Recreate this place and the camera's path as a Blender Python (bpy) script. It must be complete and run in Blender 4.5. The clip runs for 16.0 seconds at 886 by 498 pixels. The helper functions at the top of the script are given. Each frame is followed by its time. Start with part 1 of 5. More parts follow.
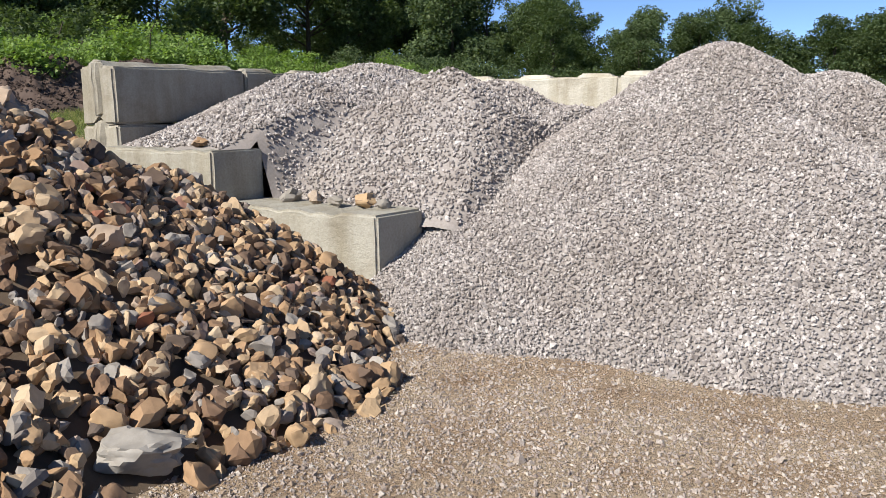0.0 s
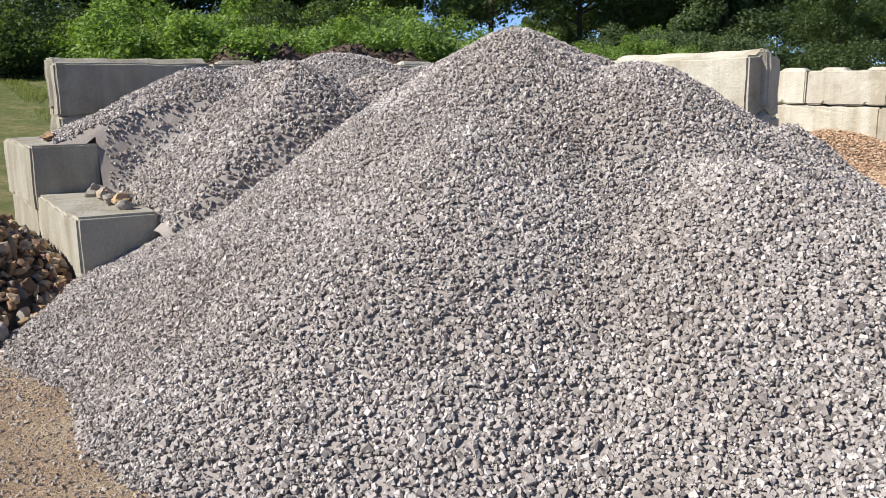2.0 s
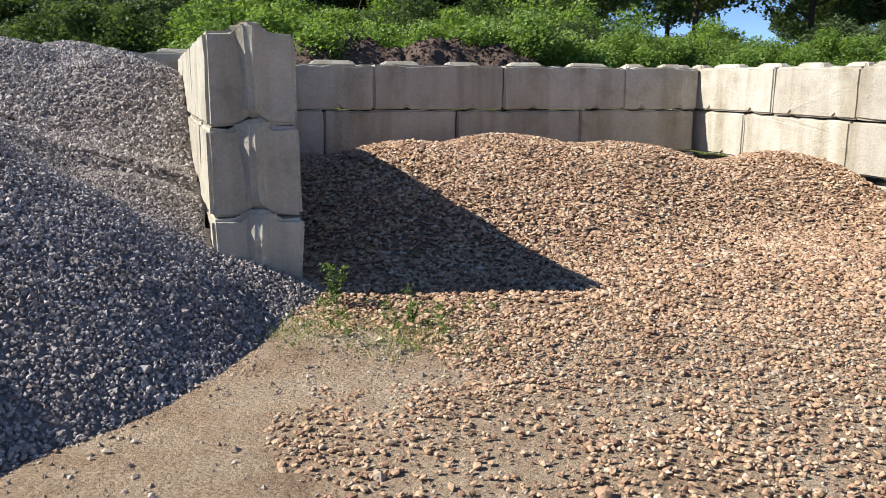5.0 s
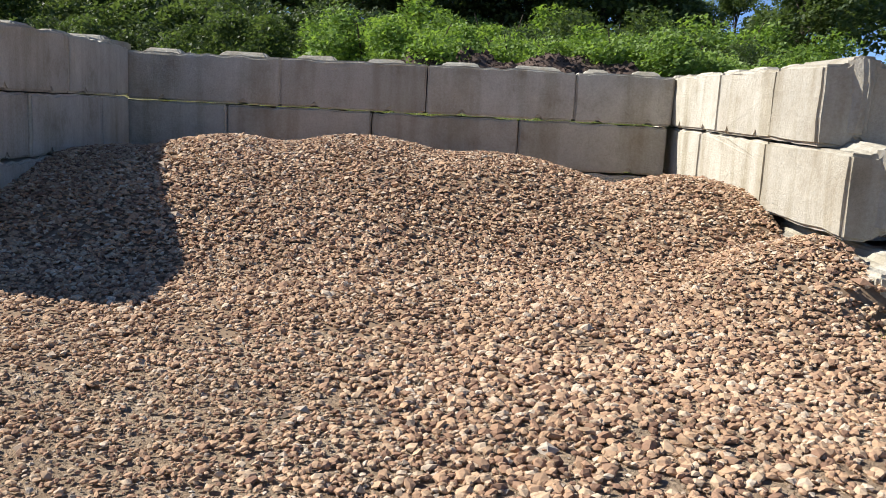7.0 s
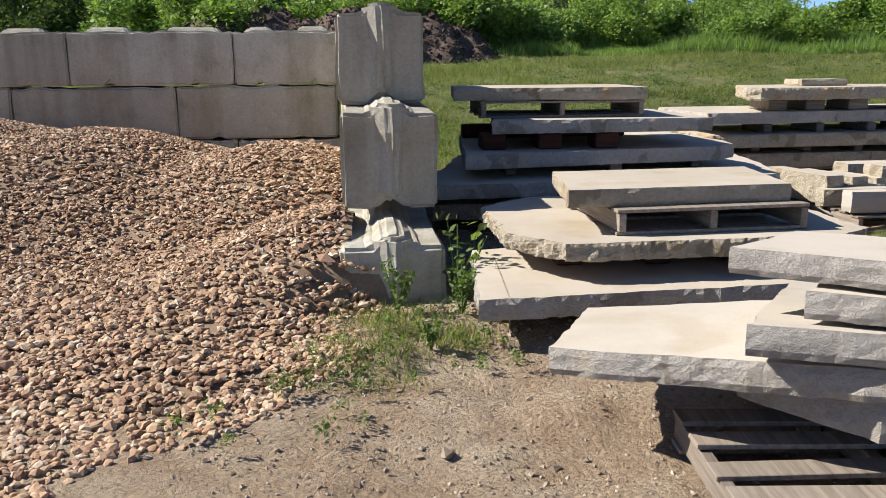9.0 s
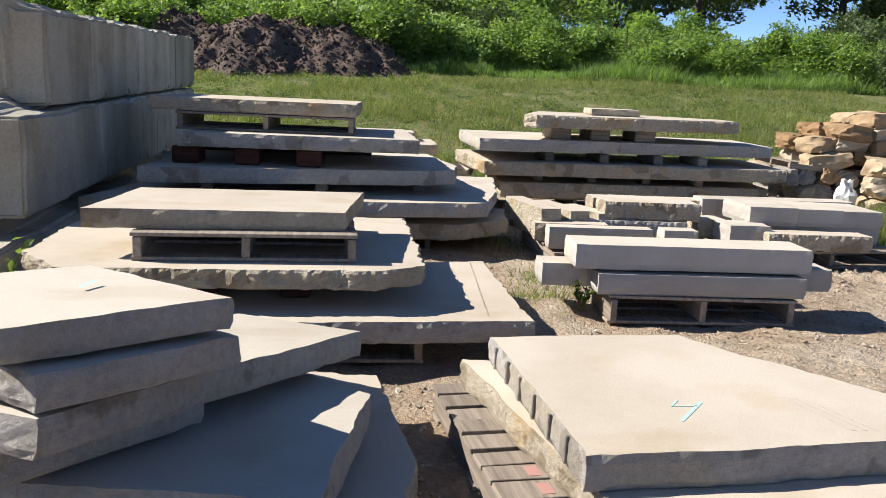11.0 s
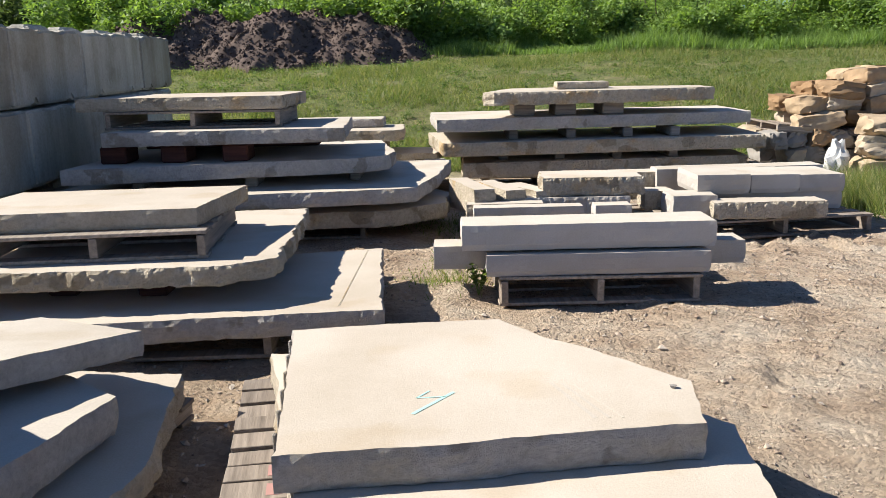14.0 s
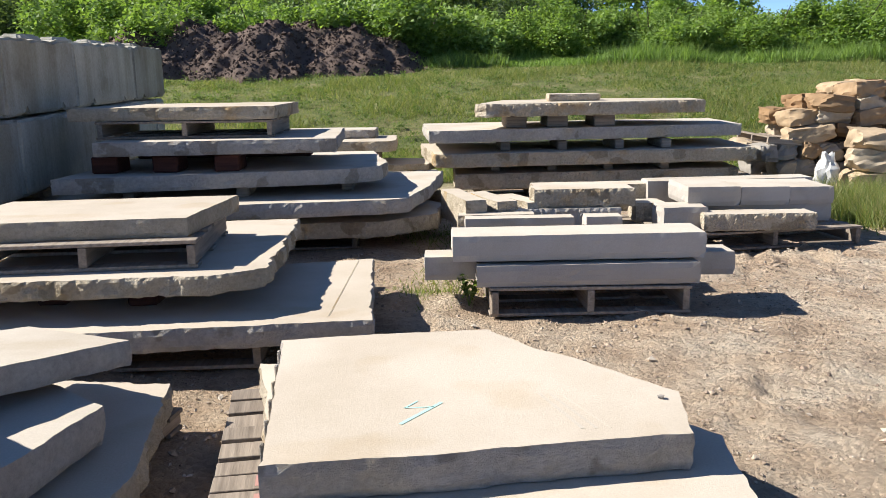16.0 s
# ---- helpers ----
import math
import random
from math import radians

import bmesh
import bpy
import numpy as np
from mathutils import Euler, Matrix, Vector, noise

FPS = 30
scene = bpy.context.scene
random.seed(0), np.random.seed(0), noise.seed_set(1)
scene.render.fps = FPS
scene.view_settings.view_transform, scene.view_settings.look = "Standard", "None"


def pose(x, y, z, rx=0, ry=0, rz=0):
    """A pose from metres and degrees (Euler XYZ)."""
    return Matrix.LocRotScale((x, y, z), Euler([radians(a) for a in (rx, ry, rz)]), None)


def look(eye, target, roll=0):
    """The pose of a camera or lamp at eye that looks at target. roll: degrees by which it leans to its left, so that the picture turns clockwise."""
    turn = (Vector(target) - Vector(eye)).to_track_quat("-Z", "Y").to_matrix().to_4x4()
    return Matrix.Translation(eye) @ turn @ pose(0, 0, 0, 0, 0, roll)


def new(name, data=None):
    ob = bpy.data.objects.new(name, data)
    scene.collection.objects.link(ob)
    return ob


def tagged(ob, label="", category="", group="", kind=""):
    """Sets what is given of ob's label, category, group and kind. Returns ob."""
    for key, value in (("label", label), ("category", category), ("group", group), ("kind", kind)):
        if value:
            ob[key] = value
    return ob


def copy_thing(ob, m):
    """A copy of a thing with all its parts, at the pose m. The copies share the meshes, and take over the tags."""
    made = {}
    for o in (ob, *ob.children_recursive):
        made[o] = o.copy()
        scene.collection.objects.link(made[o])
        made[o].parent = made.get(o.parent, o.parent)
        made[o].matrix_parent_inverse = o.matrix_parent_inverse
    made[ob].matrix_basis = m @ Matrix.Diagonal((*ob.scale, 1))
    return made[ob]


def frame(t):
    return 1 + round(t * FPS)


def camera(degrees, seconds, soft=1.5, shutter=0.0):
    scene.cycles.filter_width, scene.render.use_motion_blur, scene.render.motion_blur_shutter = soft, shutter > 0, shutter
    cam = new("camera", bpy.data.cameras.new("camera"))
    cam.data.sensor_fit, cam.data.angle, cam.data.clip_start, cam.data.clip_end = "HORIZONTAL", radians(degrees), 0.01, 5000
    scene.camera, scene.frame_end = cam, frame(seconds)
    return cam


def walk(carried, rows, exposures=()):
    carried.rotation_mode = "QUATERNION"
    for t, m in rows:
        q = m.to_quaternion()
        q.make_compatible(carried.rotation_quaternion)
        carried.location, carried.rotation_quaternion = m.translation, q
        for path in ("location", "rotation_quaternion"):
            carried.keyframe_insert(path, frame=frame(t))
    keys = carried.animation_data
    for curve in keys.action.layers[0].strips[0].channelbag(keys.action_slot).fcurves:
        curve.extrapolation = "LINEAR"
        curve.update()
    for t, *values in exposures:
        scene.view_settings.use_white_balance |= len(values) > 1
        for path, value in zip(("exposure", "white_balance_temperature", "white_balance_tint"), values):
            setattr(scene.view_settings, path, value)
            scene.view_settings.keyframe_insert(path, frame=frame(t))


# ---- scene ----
cam = camera(56.0, 16.0, 0.85)
PATH = [
    (0, (-12.875, -8.1, 1.390), (-11.24, -6.998, 1.054), -0.6),
    (0.5, (-12.124, -8.877, 1.395), (-10.537, -7.703, 1.075), 0.1),
    (1, (-11.289, -9.586, 1.441), (-9.824, -8.27, 1.093), -0.3),
    (1.5, (-10.306, -10.252, 1.476), (-9.008, -8.777, 1.101), -0.3),
    (2, (-9.196, -10.839, 1.508), (-8.106, -9.206, 1.128), -0.8),
    (2.5, (-7.903, -11.231, 1.492), (-6.957, -9.508, 1.120), -0.8),
    (3, (-6.738, -11.451, 1.434), (-5.89, -9.676, 1.072), 0.3),
    (3.5, (-5.557, -11.484, 1.441), (-4.856, -9.638, 1.122), 0.2),
    (4, (-4.251, -11.539, 1.478), (-3.644, -9.664, 1.135), 0.2),
    (4.5, (-3.018, -11.595, 1.467), (-2.455, -9.711, 1.098), 0.3),
    (5, (-1.855, -11.288, 1.419), (-1.379, -9.382, 1.042), 0.3),
    (7.3, (3.032, -10.385, 1.204), (2.888, -8.416, 0.884), 2.8),
    (7.5, (3.288, -10.327, 1.232), (3.116, -8.359, 0.918), 2.4),
    (8, (3.942, -10.169, 1.382), (3.797, -8.207, 1.022), -0.2),
    (8.5, (4.641, -9.971, 1.365), (4.667, -8.024, 0.91), -0.8),
    (9, (5.35, -9.846, 1.334), (5.484, -7.897, 0.905), -0.5),
    (9.5, (6.061, -9.665, 1.305), (6.258, -7.709, 0.936), 0.7),
    (10, (6.735, -9.654, 1.331), (6.964, -7.706, 0.941), 1.5),
    (10.2, (6.963, -9.649, 1.34), (7.185, -7.702, 0.939), 1.7),
    (12.5, (8.488, -9.553, 1.362), (8.572, -7.589, 0.992), 2.9),
    (13, (8.675, -9.532, 1.367), (8.686, -7.576, 0.952), 1.2),
    (13.5, (8.755, -9.549, 1.347), (8.765, -7.598, 0.905), -1.4),
    (14, (8.739, -9.548, 1.356), (8.761, -7.595, 0.925), -1.2),
    (14.5, (8.742, -9.546, 1.352), (8.747, -7.59, 0.934), -0.8),
    (15, (8.74, -9.546, 1.351), (8.729, -7.591, 0.928), -0.2),
    (15.5, (8.743, -9.55, 1.360), (8.75, -7.596, 0.932), -0.0),
    (16, (8.753, -9.555, 1.354), (8.792, -7.597, 0.949), -0.9),
]
walk(cam, [(t, look(e, g, r)) for t, e, g, r in PATH], [(0, 0.52), (3.0, 0.62), (5.0, 0.72), (9.0, 0.70), (10.0, 0.78), (12.5, 0.95), (16, 0.96)])

# ---- world, sun and exposure ----
SUN_WAY = Vector((1.24, -0.22, -1.0)).normalized()
world = bpy.data.worlds.new("sky")
scene.world = world
world.use_nodes = True
wn = world.node_tree
sky = wn.nodes.new("ShaderNodeTexSky")
sky.sky_type = "NISHITA"
sky.sun_disc = False
sky.sun_elevation = math.asin(-SUN_WAY.z)
sky.sun_rotation = math.atan2(-SUN_WAY.x, -SUN_WAY.y)
sky.air_density, sky.dust_density, sky.ozone_density, sky.altitude = 0.55, 0.0, 4.0, 2500
wn.links.new(sky.outputs[0], wn.nodes["Background"].inputs[0])
wn.nodes["Background"].inputs[1].default_value = 0.11
sun = new("sun", bpy.data.lights.new("sun", "SUN"))
sun.data.energy, sun.data.angle, sun.data.color = 5.0, radians(0.55), (1.0, 0.95, 0.87)
sun.matrix_world = look((0, 0, 30), Vector((0, 0, 30)) + SUN_WAY)


# ---- materials ----
def ramp(nt, stops):
    r = nt.nodes.new("ShaderNodeValToRGB")
    while len(r.color_ramp.elements) < len(stops):
        r.color_ramp.elements.new(0.5)
    for e, (p, c) in zip(r.color_ramp.elements, stops):
        e.position, e.color = p, (*c, 1)
    return r


def noise_tex(nt, co, scale, detail=6, rough=0.6):
    n = nt.nodes.new("ShaderNodeTexNoise")
    n.inputs["Scale"].default_value, n.inputs["Detail"].default_value = scale, detail
    n.inputs["Roughness"].default_value = rough
    nt.links.new(co, n.inputs["Vector"])
    return n


def mix_col(nt, fac, a, b, mode="MIX"):
    m = nt.nodes.new("ShaderNodeMix")
    m.data_type, m.blend_type = "RGBA", mode
    for sock, v in ((m.inputs[0], fac), (m.inputs[6], a), (m.inputs[7], b)):
        if isinstance(v, (int, float)):
            sock.default_value = v
        elif isinstance(v, tuple):
            sock.default_value = (*v, 1)
        else:
            nt.links.new(v, sock)
    return m.outputs[2]


def base(name, rough=0.9, world_space=True):
    """An empty material: its tree, shader and coordinate in metres."""
    m = bpy.data.materials.new(name)
    m.use_nodes = True
    nt = m.node_tree
    b = nt.nodes["Principled BSDF"]
    b.inputs["Roughness"].default_value = rough
    b.inputs["Specular IOR Level"].default_value = 0.25
    if world_space:
        co = nt.nodes.new("ShaderNodeNewGeometry").outputs["Position"]
    else:
        co = nt.nodes.new("ShaderNodeTexCoord").outputs["Object"]
    return m, nt, b, co


def add_bump(nt, b, height, strength, distance):
    u = nt.nodes.new("ShaderNodeBump")
    u.inputs["Strength"].default_value, u.inputs["Distance"].default_value = strength, distance
    nt.links.new(height, u.inputs["Height"])
    nt.links.new(u.outputs[0], b.inputs["Normal"])


def mat_stone_bits(name, stops, grain=60.0, single=False):
    """Loose stones: each one takes a colour of its own."""
    m, nt, b, co = base(name)
    if single:
        rnd = nt.nodes.new("ShaderNodeObjectInfo").outputs["Random"]
    else:
        rnd = nt.nodes.new("ShaderNodeNewGeometry").outputs["Random Per Island"]
    r = ramp(nt, stops)
    nt.links.new(rnd, r.inputs[0])
    big = ramp(nt, [(0.35, (0.82, 0.8, 0.78)), (0.65, (1.0, 1.0, 1.0))])
    nt.links.new(noise_tex(nt, co, 1.3, 4).outputs[0], big.inputs[0])
    fine = ramp(nt, [(0.25, (0.72, 0.7, 0.68)), (0.7, (1.0, 1.0, 1.0))])
    fn = noise_tex(nt, co, grain, 4)
    nt.links.new(fn.outputs[0], fine.inputs[0])
    c = mix_col(nt, 1.0, r.outputs[0], big.outputs[0], "MULTIPLY")
    c = mix_col(nt, 0.8, c, fine.outputs[0], "MULTIPLY")
    nt.links.new(c, b.inputs["Base Color"])
    add_bump(nt, b, fn.outputs[0], 0.5, 0.01)
    return m


def mat_concrete(name, shade):
    m, nt, b, co = base(name, 0.92)
    info = nt.nodes.new("ShaderNodeObjectInfo").outputs["Random"]
    tint = ramp(nt, [(0.0, (0.46, 0.44, 0.40)), (0.5, (0.54, 0.52, 0.475)), (1.0, (0.60, 0.585, 0.54))])
    nt.links.new(info, tint.inputs[0])
    blot = ramp(nt, [(0.3, (0.72, 0.69, 0.63)), (0.45, (0.94, 0.93, 0.90)), (0.56, (1.0, 1.0, 0.98)), (0.72, (1.14, 1.14, 1.12))])
    nt.links.new(noise_tex(nt, co, 2.6, 8, 0.65).outputs[0], blot.inputs[0])
    # water runs: noise stretched down the face
    mp = nt.nodes.new("ShaderNodeMapping")
    mp.inputs["Scale"].default_value = (3.2, 3.2, 0.35)
    nt.links.new(co, mp.inputs[0])
    runs = ramp(nt, [(0.36, (0.70, 0.66, 0.58)), (0.56, (1.0, 1.0, 1.0))])
    nt.links.new(noise_tex(nt, mp.outputs[0], 1.0, 4).outputs[0], runs.inputs[0])
    fn = noise_tex(nt, co, 45, 8, 0.7)
    fine = ramp(nt, [(0.28, (0.78, 0.77, 0.75)), (0.6, (1.0, 1.0, 1.0))])
    nt.links.new(fn.outputs[0], fine.inputs[0])
    c = mix_col(nt, 1.0, tint.outputs[0], blot.outputs[0], "MULTIPLY")
    c = mix_col(nt, 0.75, c, runs.outputs[0], "MULTIPLY")
    c = mix_col(nt, 1.0, c, fine.outputs[0], "MULTIPLY")
    c = mix_col(nt, 1.0, c, (shade, shade * 0.98, shade * 0.93), "MULTIPLY")
    nt.links.new(c, b.inputs["Base Color"])
    pits = noise_tex(nt, co, 14, 8, 0.75)
    add_bump(nt, b, pits.outputs[0], 0.65, 0.03)
    return m


def mat_slab(name, tone, dark, stain):
    """Sawn sandstone: fine sand grain, broad bedding colour, damp and rust stains."""
    m, nt, b, co = base(name, 0.88)
    info = nt.nodes.new("ShaderNodeObjectInfo").outputs["Random"]
    t = ramp(nt, [(0.0, dark), (1.0, tone)])
    nt.links.new(info, t.inputs[0])
    cloud = ramp(nt, [(0.3, (0.84, 0.82, 0.78)), (0.6, (1.0, 1.0, 1.0))])
    nt.links.new(noise_tex(nt, co, 1.7, 6).outputs[0], cloud.inputs[0])
    spots = ramp(nt, [(0.56, (1, 1, 1)), (0.66, stain)])
    nt.links.new(noise_tex(nt, co, 2.9, 3, 0.45).outputs[0], spots.inputs[0])
    fn = noise_tex(nt, co, 130, 6, 0.7)
    fine = ramp(nt, [(0.25, (0.86, 0.85, 0.84)), (0.65, (1.0, 1.0, 1.0))])
    nt.links.new(fn.outputs[0], fine.inputs[0])
    c = mix_col(nt, 1.0, t.outputs[0], cloud.outputs[0], "MULTIPLY")
    c = mix_col(nt, 0.55, c, spots.outputs[0], "MULTIPLY")
    c = mix_col(nt, 1.0, c, fine.outputs[0], "MULTIPLY")
    nt.links.new(c, b.inputs["Base Color"])
    add_bump(nt, b, fn.outputs[0], 0.35, 0.004)
    return m


def mat_split(name, a, c2, rust):
    """Split or sawn edge of a slab: lumpy, in greys and buffs with ochre patches."""
    m, nt, b, co = base(name, 0.95)
    t = ramp(nt, [(0.3, a), (0.7, c2)])
    nt.links.new(noise_tex(nt, co, 5, 7, 0.65).outputs[0], t.inputs[0])
    o = ramp(nt, [(0.55, (0, 0, 0)), (0.68, (1, 1, 1))])
    nt.links.new(noise_tex(nt, co, 2.2, 5).outputs[0], o.inputs[0])
    c = mix_col(nt, o.outputs[0], t.outputs[0], rust)
    damp = ramp(nt, [(0.585, (1.12, 1.12, 1.12)), (0.61, (0.78, 0.75, 0.70))])
    nt.links.new(noise_tex(nt, co, 3.3, 4, 0.5).outputs[0], damp.inputs[0])
    c = mix_col(nt, 1.0, c, damp.outputs[0], "MULTIPLY")
    fn = noise_tex(nt, co, 38, 8, 0.75)
    fine = ramp(nt, [(0.28, (0.68, 0.67, 0.66)), (0.62, (1.0, 1.0, 1.0))])
    nt.links.new(fn.outputs[0], fine.inputs[0])
    c = mix_col(nt, 1.0, c, fine.outputs[0], "MULTIPLY")
    nt.links.new(c, b.inputs["Base Color"])
    add_bump(nt, b, fn.outputs[0], 1.0, 0.03)
    return m


def mat_wood(name, a, c2, grain_axis=(1.5, 22, 22)):
    m, nt, b, co = base(name, 0.85, False)
    info = nt.nodes.new("ShaderNodeObjectInfo").outputs["Random"]
    mp = nt.nodes.new("ShaderNodeMapping")
    mp.inputs["Scale"].default_value = grain_axis
    nt.links.new(co, mp.inputs[0])
    off = nt.nodes.new("ShaderNodeCombineXYZ")
    mul = nt.nodes.new("ShaderNodeMath")
    mul.operation, mul.inputs[1].default_value = "MULTIPLY", 40.0
    nt.links.new(info, mul.inputs[0])
    nt.links.new(mul.outputs[0], off.inputs[2])
    nt.links.new(off.outputs[0], mp.inputs["Location"])
    g = noise_tex(nt, mp.outputs[0], 1.6, 6, 0.7)
    t = ramp(nt, [(0.3, a), (0.7, c2)])
    nt.links.new(g.outputs[0], t.inputs[0])
    shade = ramp(nt, [(0.0, (0.7, 0.68, 0.66)), (1.0, (1.1, 1.08, 1.04))])
    nt.links.new(info, shade.inputs[0])
    nt.links.new(mix_col(nt, 1.0, t.outputs[0], shade.outputs[0], "MULTIPLY"), b.inputs["Base Color"])
    add_bump(nt, b, g.outputs[0], 0.6, 0.006)
    return m


def mat_leaf(name, a, mid, c2):
    m, nt, b, co = base(name, 0.55)
    rnd = nt.nodes.new("ShaderNodeNewGeometry").outputs["Random Per Island"]
    r = ramp(nt, [(0.0, a), (0.5, mid), (1.0, c2)])
    nt.links.new(rnd, r.inputs[0])
    big = ramp(nt, [(0.35, (0.75, 0.8, 0.75)), (0.65, (1.15, 1.15, 1.05))])
    nt.links.new(noise_tex(nt, co, 0.45, 3).outputs[0], big.inputs[0])
    nt.links.new(mix_col(nt, 1.0, r.outputs[0], big.outputs[0], "MULTIPLY"), b.inputs["Base Color"])
    thin = nt.nodes.new("ShaderNodeBsdfTranslucent")
    nt.links.new(mix_col(nt, 1.0, r.outputs[0], (1.2, 1.3, 0.5), "MULTIPLY"), thin.inputs[0])
    mixer = nt.nodes.new("ShaderNodeMixShader")
    mixer.inputs[0].default_value = 0.42
    nt.links.new(b.outputs[0], mixer.inputs[1])
    nt.links.new(thin.outputs[0], mixer.inputs[2])
    nt.links.new(mixer.outputs[0], nt.nodes["Material Output"].inputs[0])
    return m


def mat_ground():
    """One sheet: packed limestone dust near the piles, brown dirt, tan chips in the bay's mouth, turf behind the yard."""
    m, nt, b, co = base("yard_ground", 0.97)
    sep = nt.nodes.new("ShaderNodeSeparateXYZ")
    nt.links.new(co, sep.inputs[0])
    wob = noise_tex(nt, co, 0.8, 6)
    n1 = noise_tex(nt, co, 2.2, 8, 0.65)
    dirt = ramp(nt, [(0.28, (0.34, 0.24, 0.165)), (0.46, (0.53, 0.41, 0.30)), (0.66, (0.64, 0.54, 0.425))])
    nt.links.new(n1.outputs[0], dirt.inputs[0])
    speck = nt.nodes.new("ShaderNodeTexVoronoi")
    speck.inputs["Scale"].default_value = 48
    nt.links.new(co, speck.inputs["Vector"])
    sr = ramp(nt, [(0.0, (0.72, 0.70, 0.68)), (0.5, (0.98, 0.97, 0.95)), (1.0, (1.25, 1.22, 1.18))])
    sc = nt.nodes.new("ShaderNodeSeparateColor")
    nt.links.new(speck.outputs["Color"], sc.inputs[0])
    nt.links.new(sc.outputs[0], sr.inputs[0])
    col = mix_col(nt, 0.55, dirt.outputs[0], sr.outputs[0], "MULTIPLY")

    def band(sock, lo, hi, wobble):
        add = nt.nodes.new("ShaderNodeMath")
        add.operation = "MULTIPLY_ADD"
        add.inputs[1].default_value = wobble
        nt.links.new(wob.outputs[0], add.inputs[0])
        nt.links.new(sock, add.inputs[2])
        mr = nt.nodes.new("ShaderNodeMapRange")
        mr.inputs[1].default_value, mr.inputs[2].default_value = lo + wobble / 2, hi + wobble / 2
        nt.links.new(add.outputs[0], mr.inputs[0])
        return mr.outputs[0]
    turf = ramp(nt, [(0.3, (0.11, 0.145, 0.045)), (0.5, (0.18, 0.20, 0.075)), (0.7, (0.34, 0.28, 0.155))])
    nt.links.new(noise_tex(nt, co, 1.1, 8, 0.7).outputs[0], turf.inputs[0])
    tuft = ramp(nt, [(0.32, (0.42, 0.46, 0.40)), (0.5, (0.85, 0.86, 0.82)), (0.68, (1.3, 1.22, 1.05))])
    nt.links.new(noise_tex(nt, co, 9.0, 10, 0.8).outputs[0], tuft.inputs[0])
    turf_col = mix_col(nt, 1.0, turf.outputs[0], tuft.outputs[0], "MULTIPLY")
    dry = mix_col(nt, 1.0, col, (0.98, 0.985, 0.98), "MULTIPLY")
    worn = mix_col(nt, 1.0, col, (0.87, 0.835, 0.785), "MULTIPLY")
    col = mix_col(nt, band(sep.outputs[0], 7.6, 9.6, 1.2), worn, dry)
    col = mix_col(nt, band(sep.outputs[1], 0.3, 1.6, 1.6), col, turf_col)
    nt.links.new(col, b.inputs["Base Color"])
    fine = noise_tex(nt, co, 22, 10, 0.8)
    wave = nt.nodes.new("ShaderNodeTexWave")
    wave.bands_direction = "DIAGONAL"
    wave.inputs["Scale"].default_value, wave.inputs["Distortion"].default_value, wave.inputs["Detail"].default_value = 3.4, 3.5, 3
    nt.links.new(co, wave.inputs["Vector"])
    tread = nt.nodes.new("ShaderNodeMath")
    tread.operation = "MULTIPLY"
    nt.links.new(wave.outputs["Fac"], tread.inputs[0])
    nt.links.new(band(sep.outputs[0], 9.2, 10.2, 1.5), tread.inputs[1])
    grit = nt.nodes.new("ShaderNodeMath")
    grit.operation = "MULTIPLY_ADD"
    grit.inputs[1].default_value = 0.45
    nt.links.new(tread.outputs[0], grit.inputs[0])
    nt.links.new(fine.outputs[0], grit.inputs[2])
    pit = nt.nodes.new("ShaderNodeMath")
    pit.operation = "MULTIPLY_ADD"
    pit.inputs[1].default_value = -0.35
    nt.links.new(speck.outputs["Distance"], pit.inputs[0])
    nt.links.new(grit.outputs[0], pit.inputs[2])
    add_bump(nt, b, pit.outputs[0], 1.0, 0.05)
    return m


GREY = mat_stone_bits("grey_limestone", [(0.0, (0.22, 0.198, 0.186)), (0.2, (0.35, 0.318, 0.30)), (0.7, (0.475, 0.436, 0.414)), (1.0, (0.66, 0.62, 0.592))])
GREY_BED = mat_stone_bits("grey_fines", [(0.0, (0.32, 0.29, 0.275)), (1.0, (0.35, 0.32, 0.30))], 40)
TAN = mat_stone_bits("tan_gravel", [(0.0, (0.25, 0.15, 0.105)), (0.2, (0.44, 0.28, 0.185)), (0.6, (0.59, 0.40, 0.255)), (0.85, (0.65, 0.49, 0.335)), (1.0, (0.72, 0.61, 0.48))])
TAN_BED = mat_stone_bits("tan_fines", [(0.0, (0.30, 0.22, 0.15)), (1.0, (0.33, 0.24, 0.16))], 40)
RUBBLE_TONES = [(0.0, (0.12, 0.095, 0.08)), (0.15, (0.22, 0.14, 0.09)), (0.35, (0.40, 0.26, 0.15)), (0.55, (0.51, 0.365, 0.22)), (0.72, (0.58, 0.455, 0.315)), (0.8, (0.42, 0.33, 0.27)), (0.84, (0.22, 0.20, 0.185)), (0.95, (0.38, 0.35, 0.315)), (1.0, (0.30, 0.12, 0.07))]
RUBBLE = mat_stone_bits("ochre_rubble", RUBBLE_TONES, 22)
RUBBLE_ONE = mat_stone_bits("ochre_rubble_stone", RUBBLE_TONES, 16, True)
# dark bed colour stands in for the shade between the rubble stones
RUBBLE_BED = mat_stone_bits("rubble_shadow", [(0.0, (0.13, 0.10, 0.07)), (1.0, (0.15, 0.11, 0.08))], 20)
MIXED = mat_stone_bits("yard_chips", [(0.0, (0.26, 0.20, 0.15)), (0.4, (0.44, 0.35, 0.27)), (0.8, (0.54, 0.46, 0.37)), (1.0, (0.62, 0.55, 0.46))])
BOULDER = mat_stone_bits("pale_boulder", [(0.0, (0.30, 0.28, 0.25)), (1.0, (0.36, 0.335, 0.30))], 14)
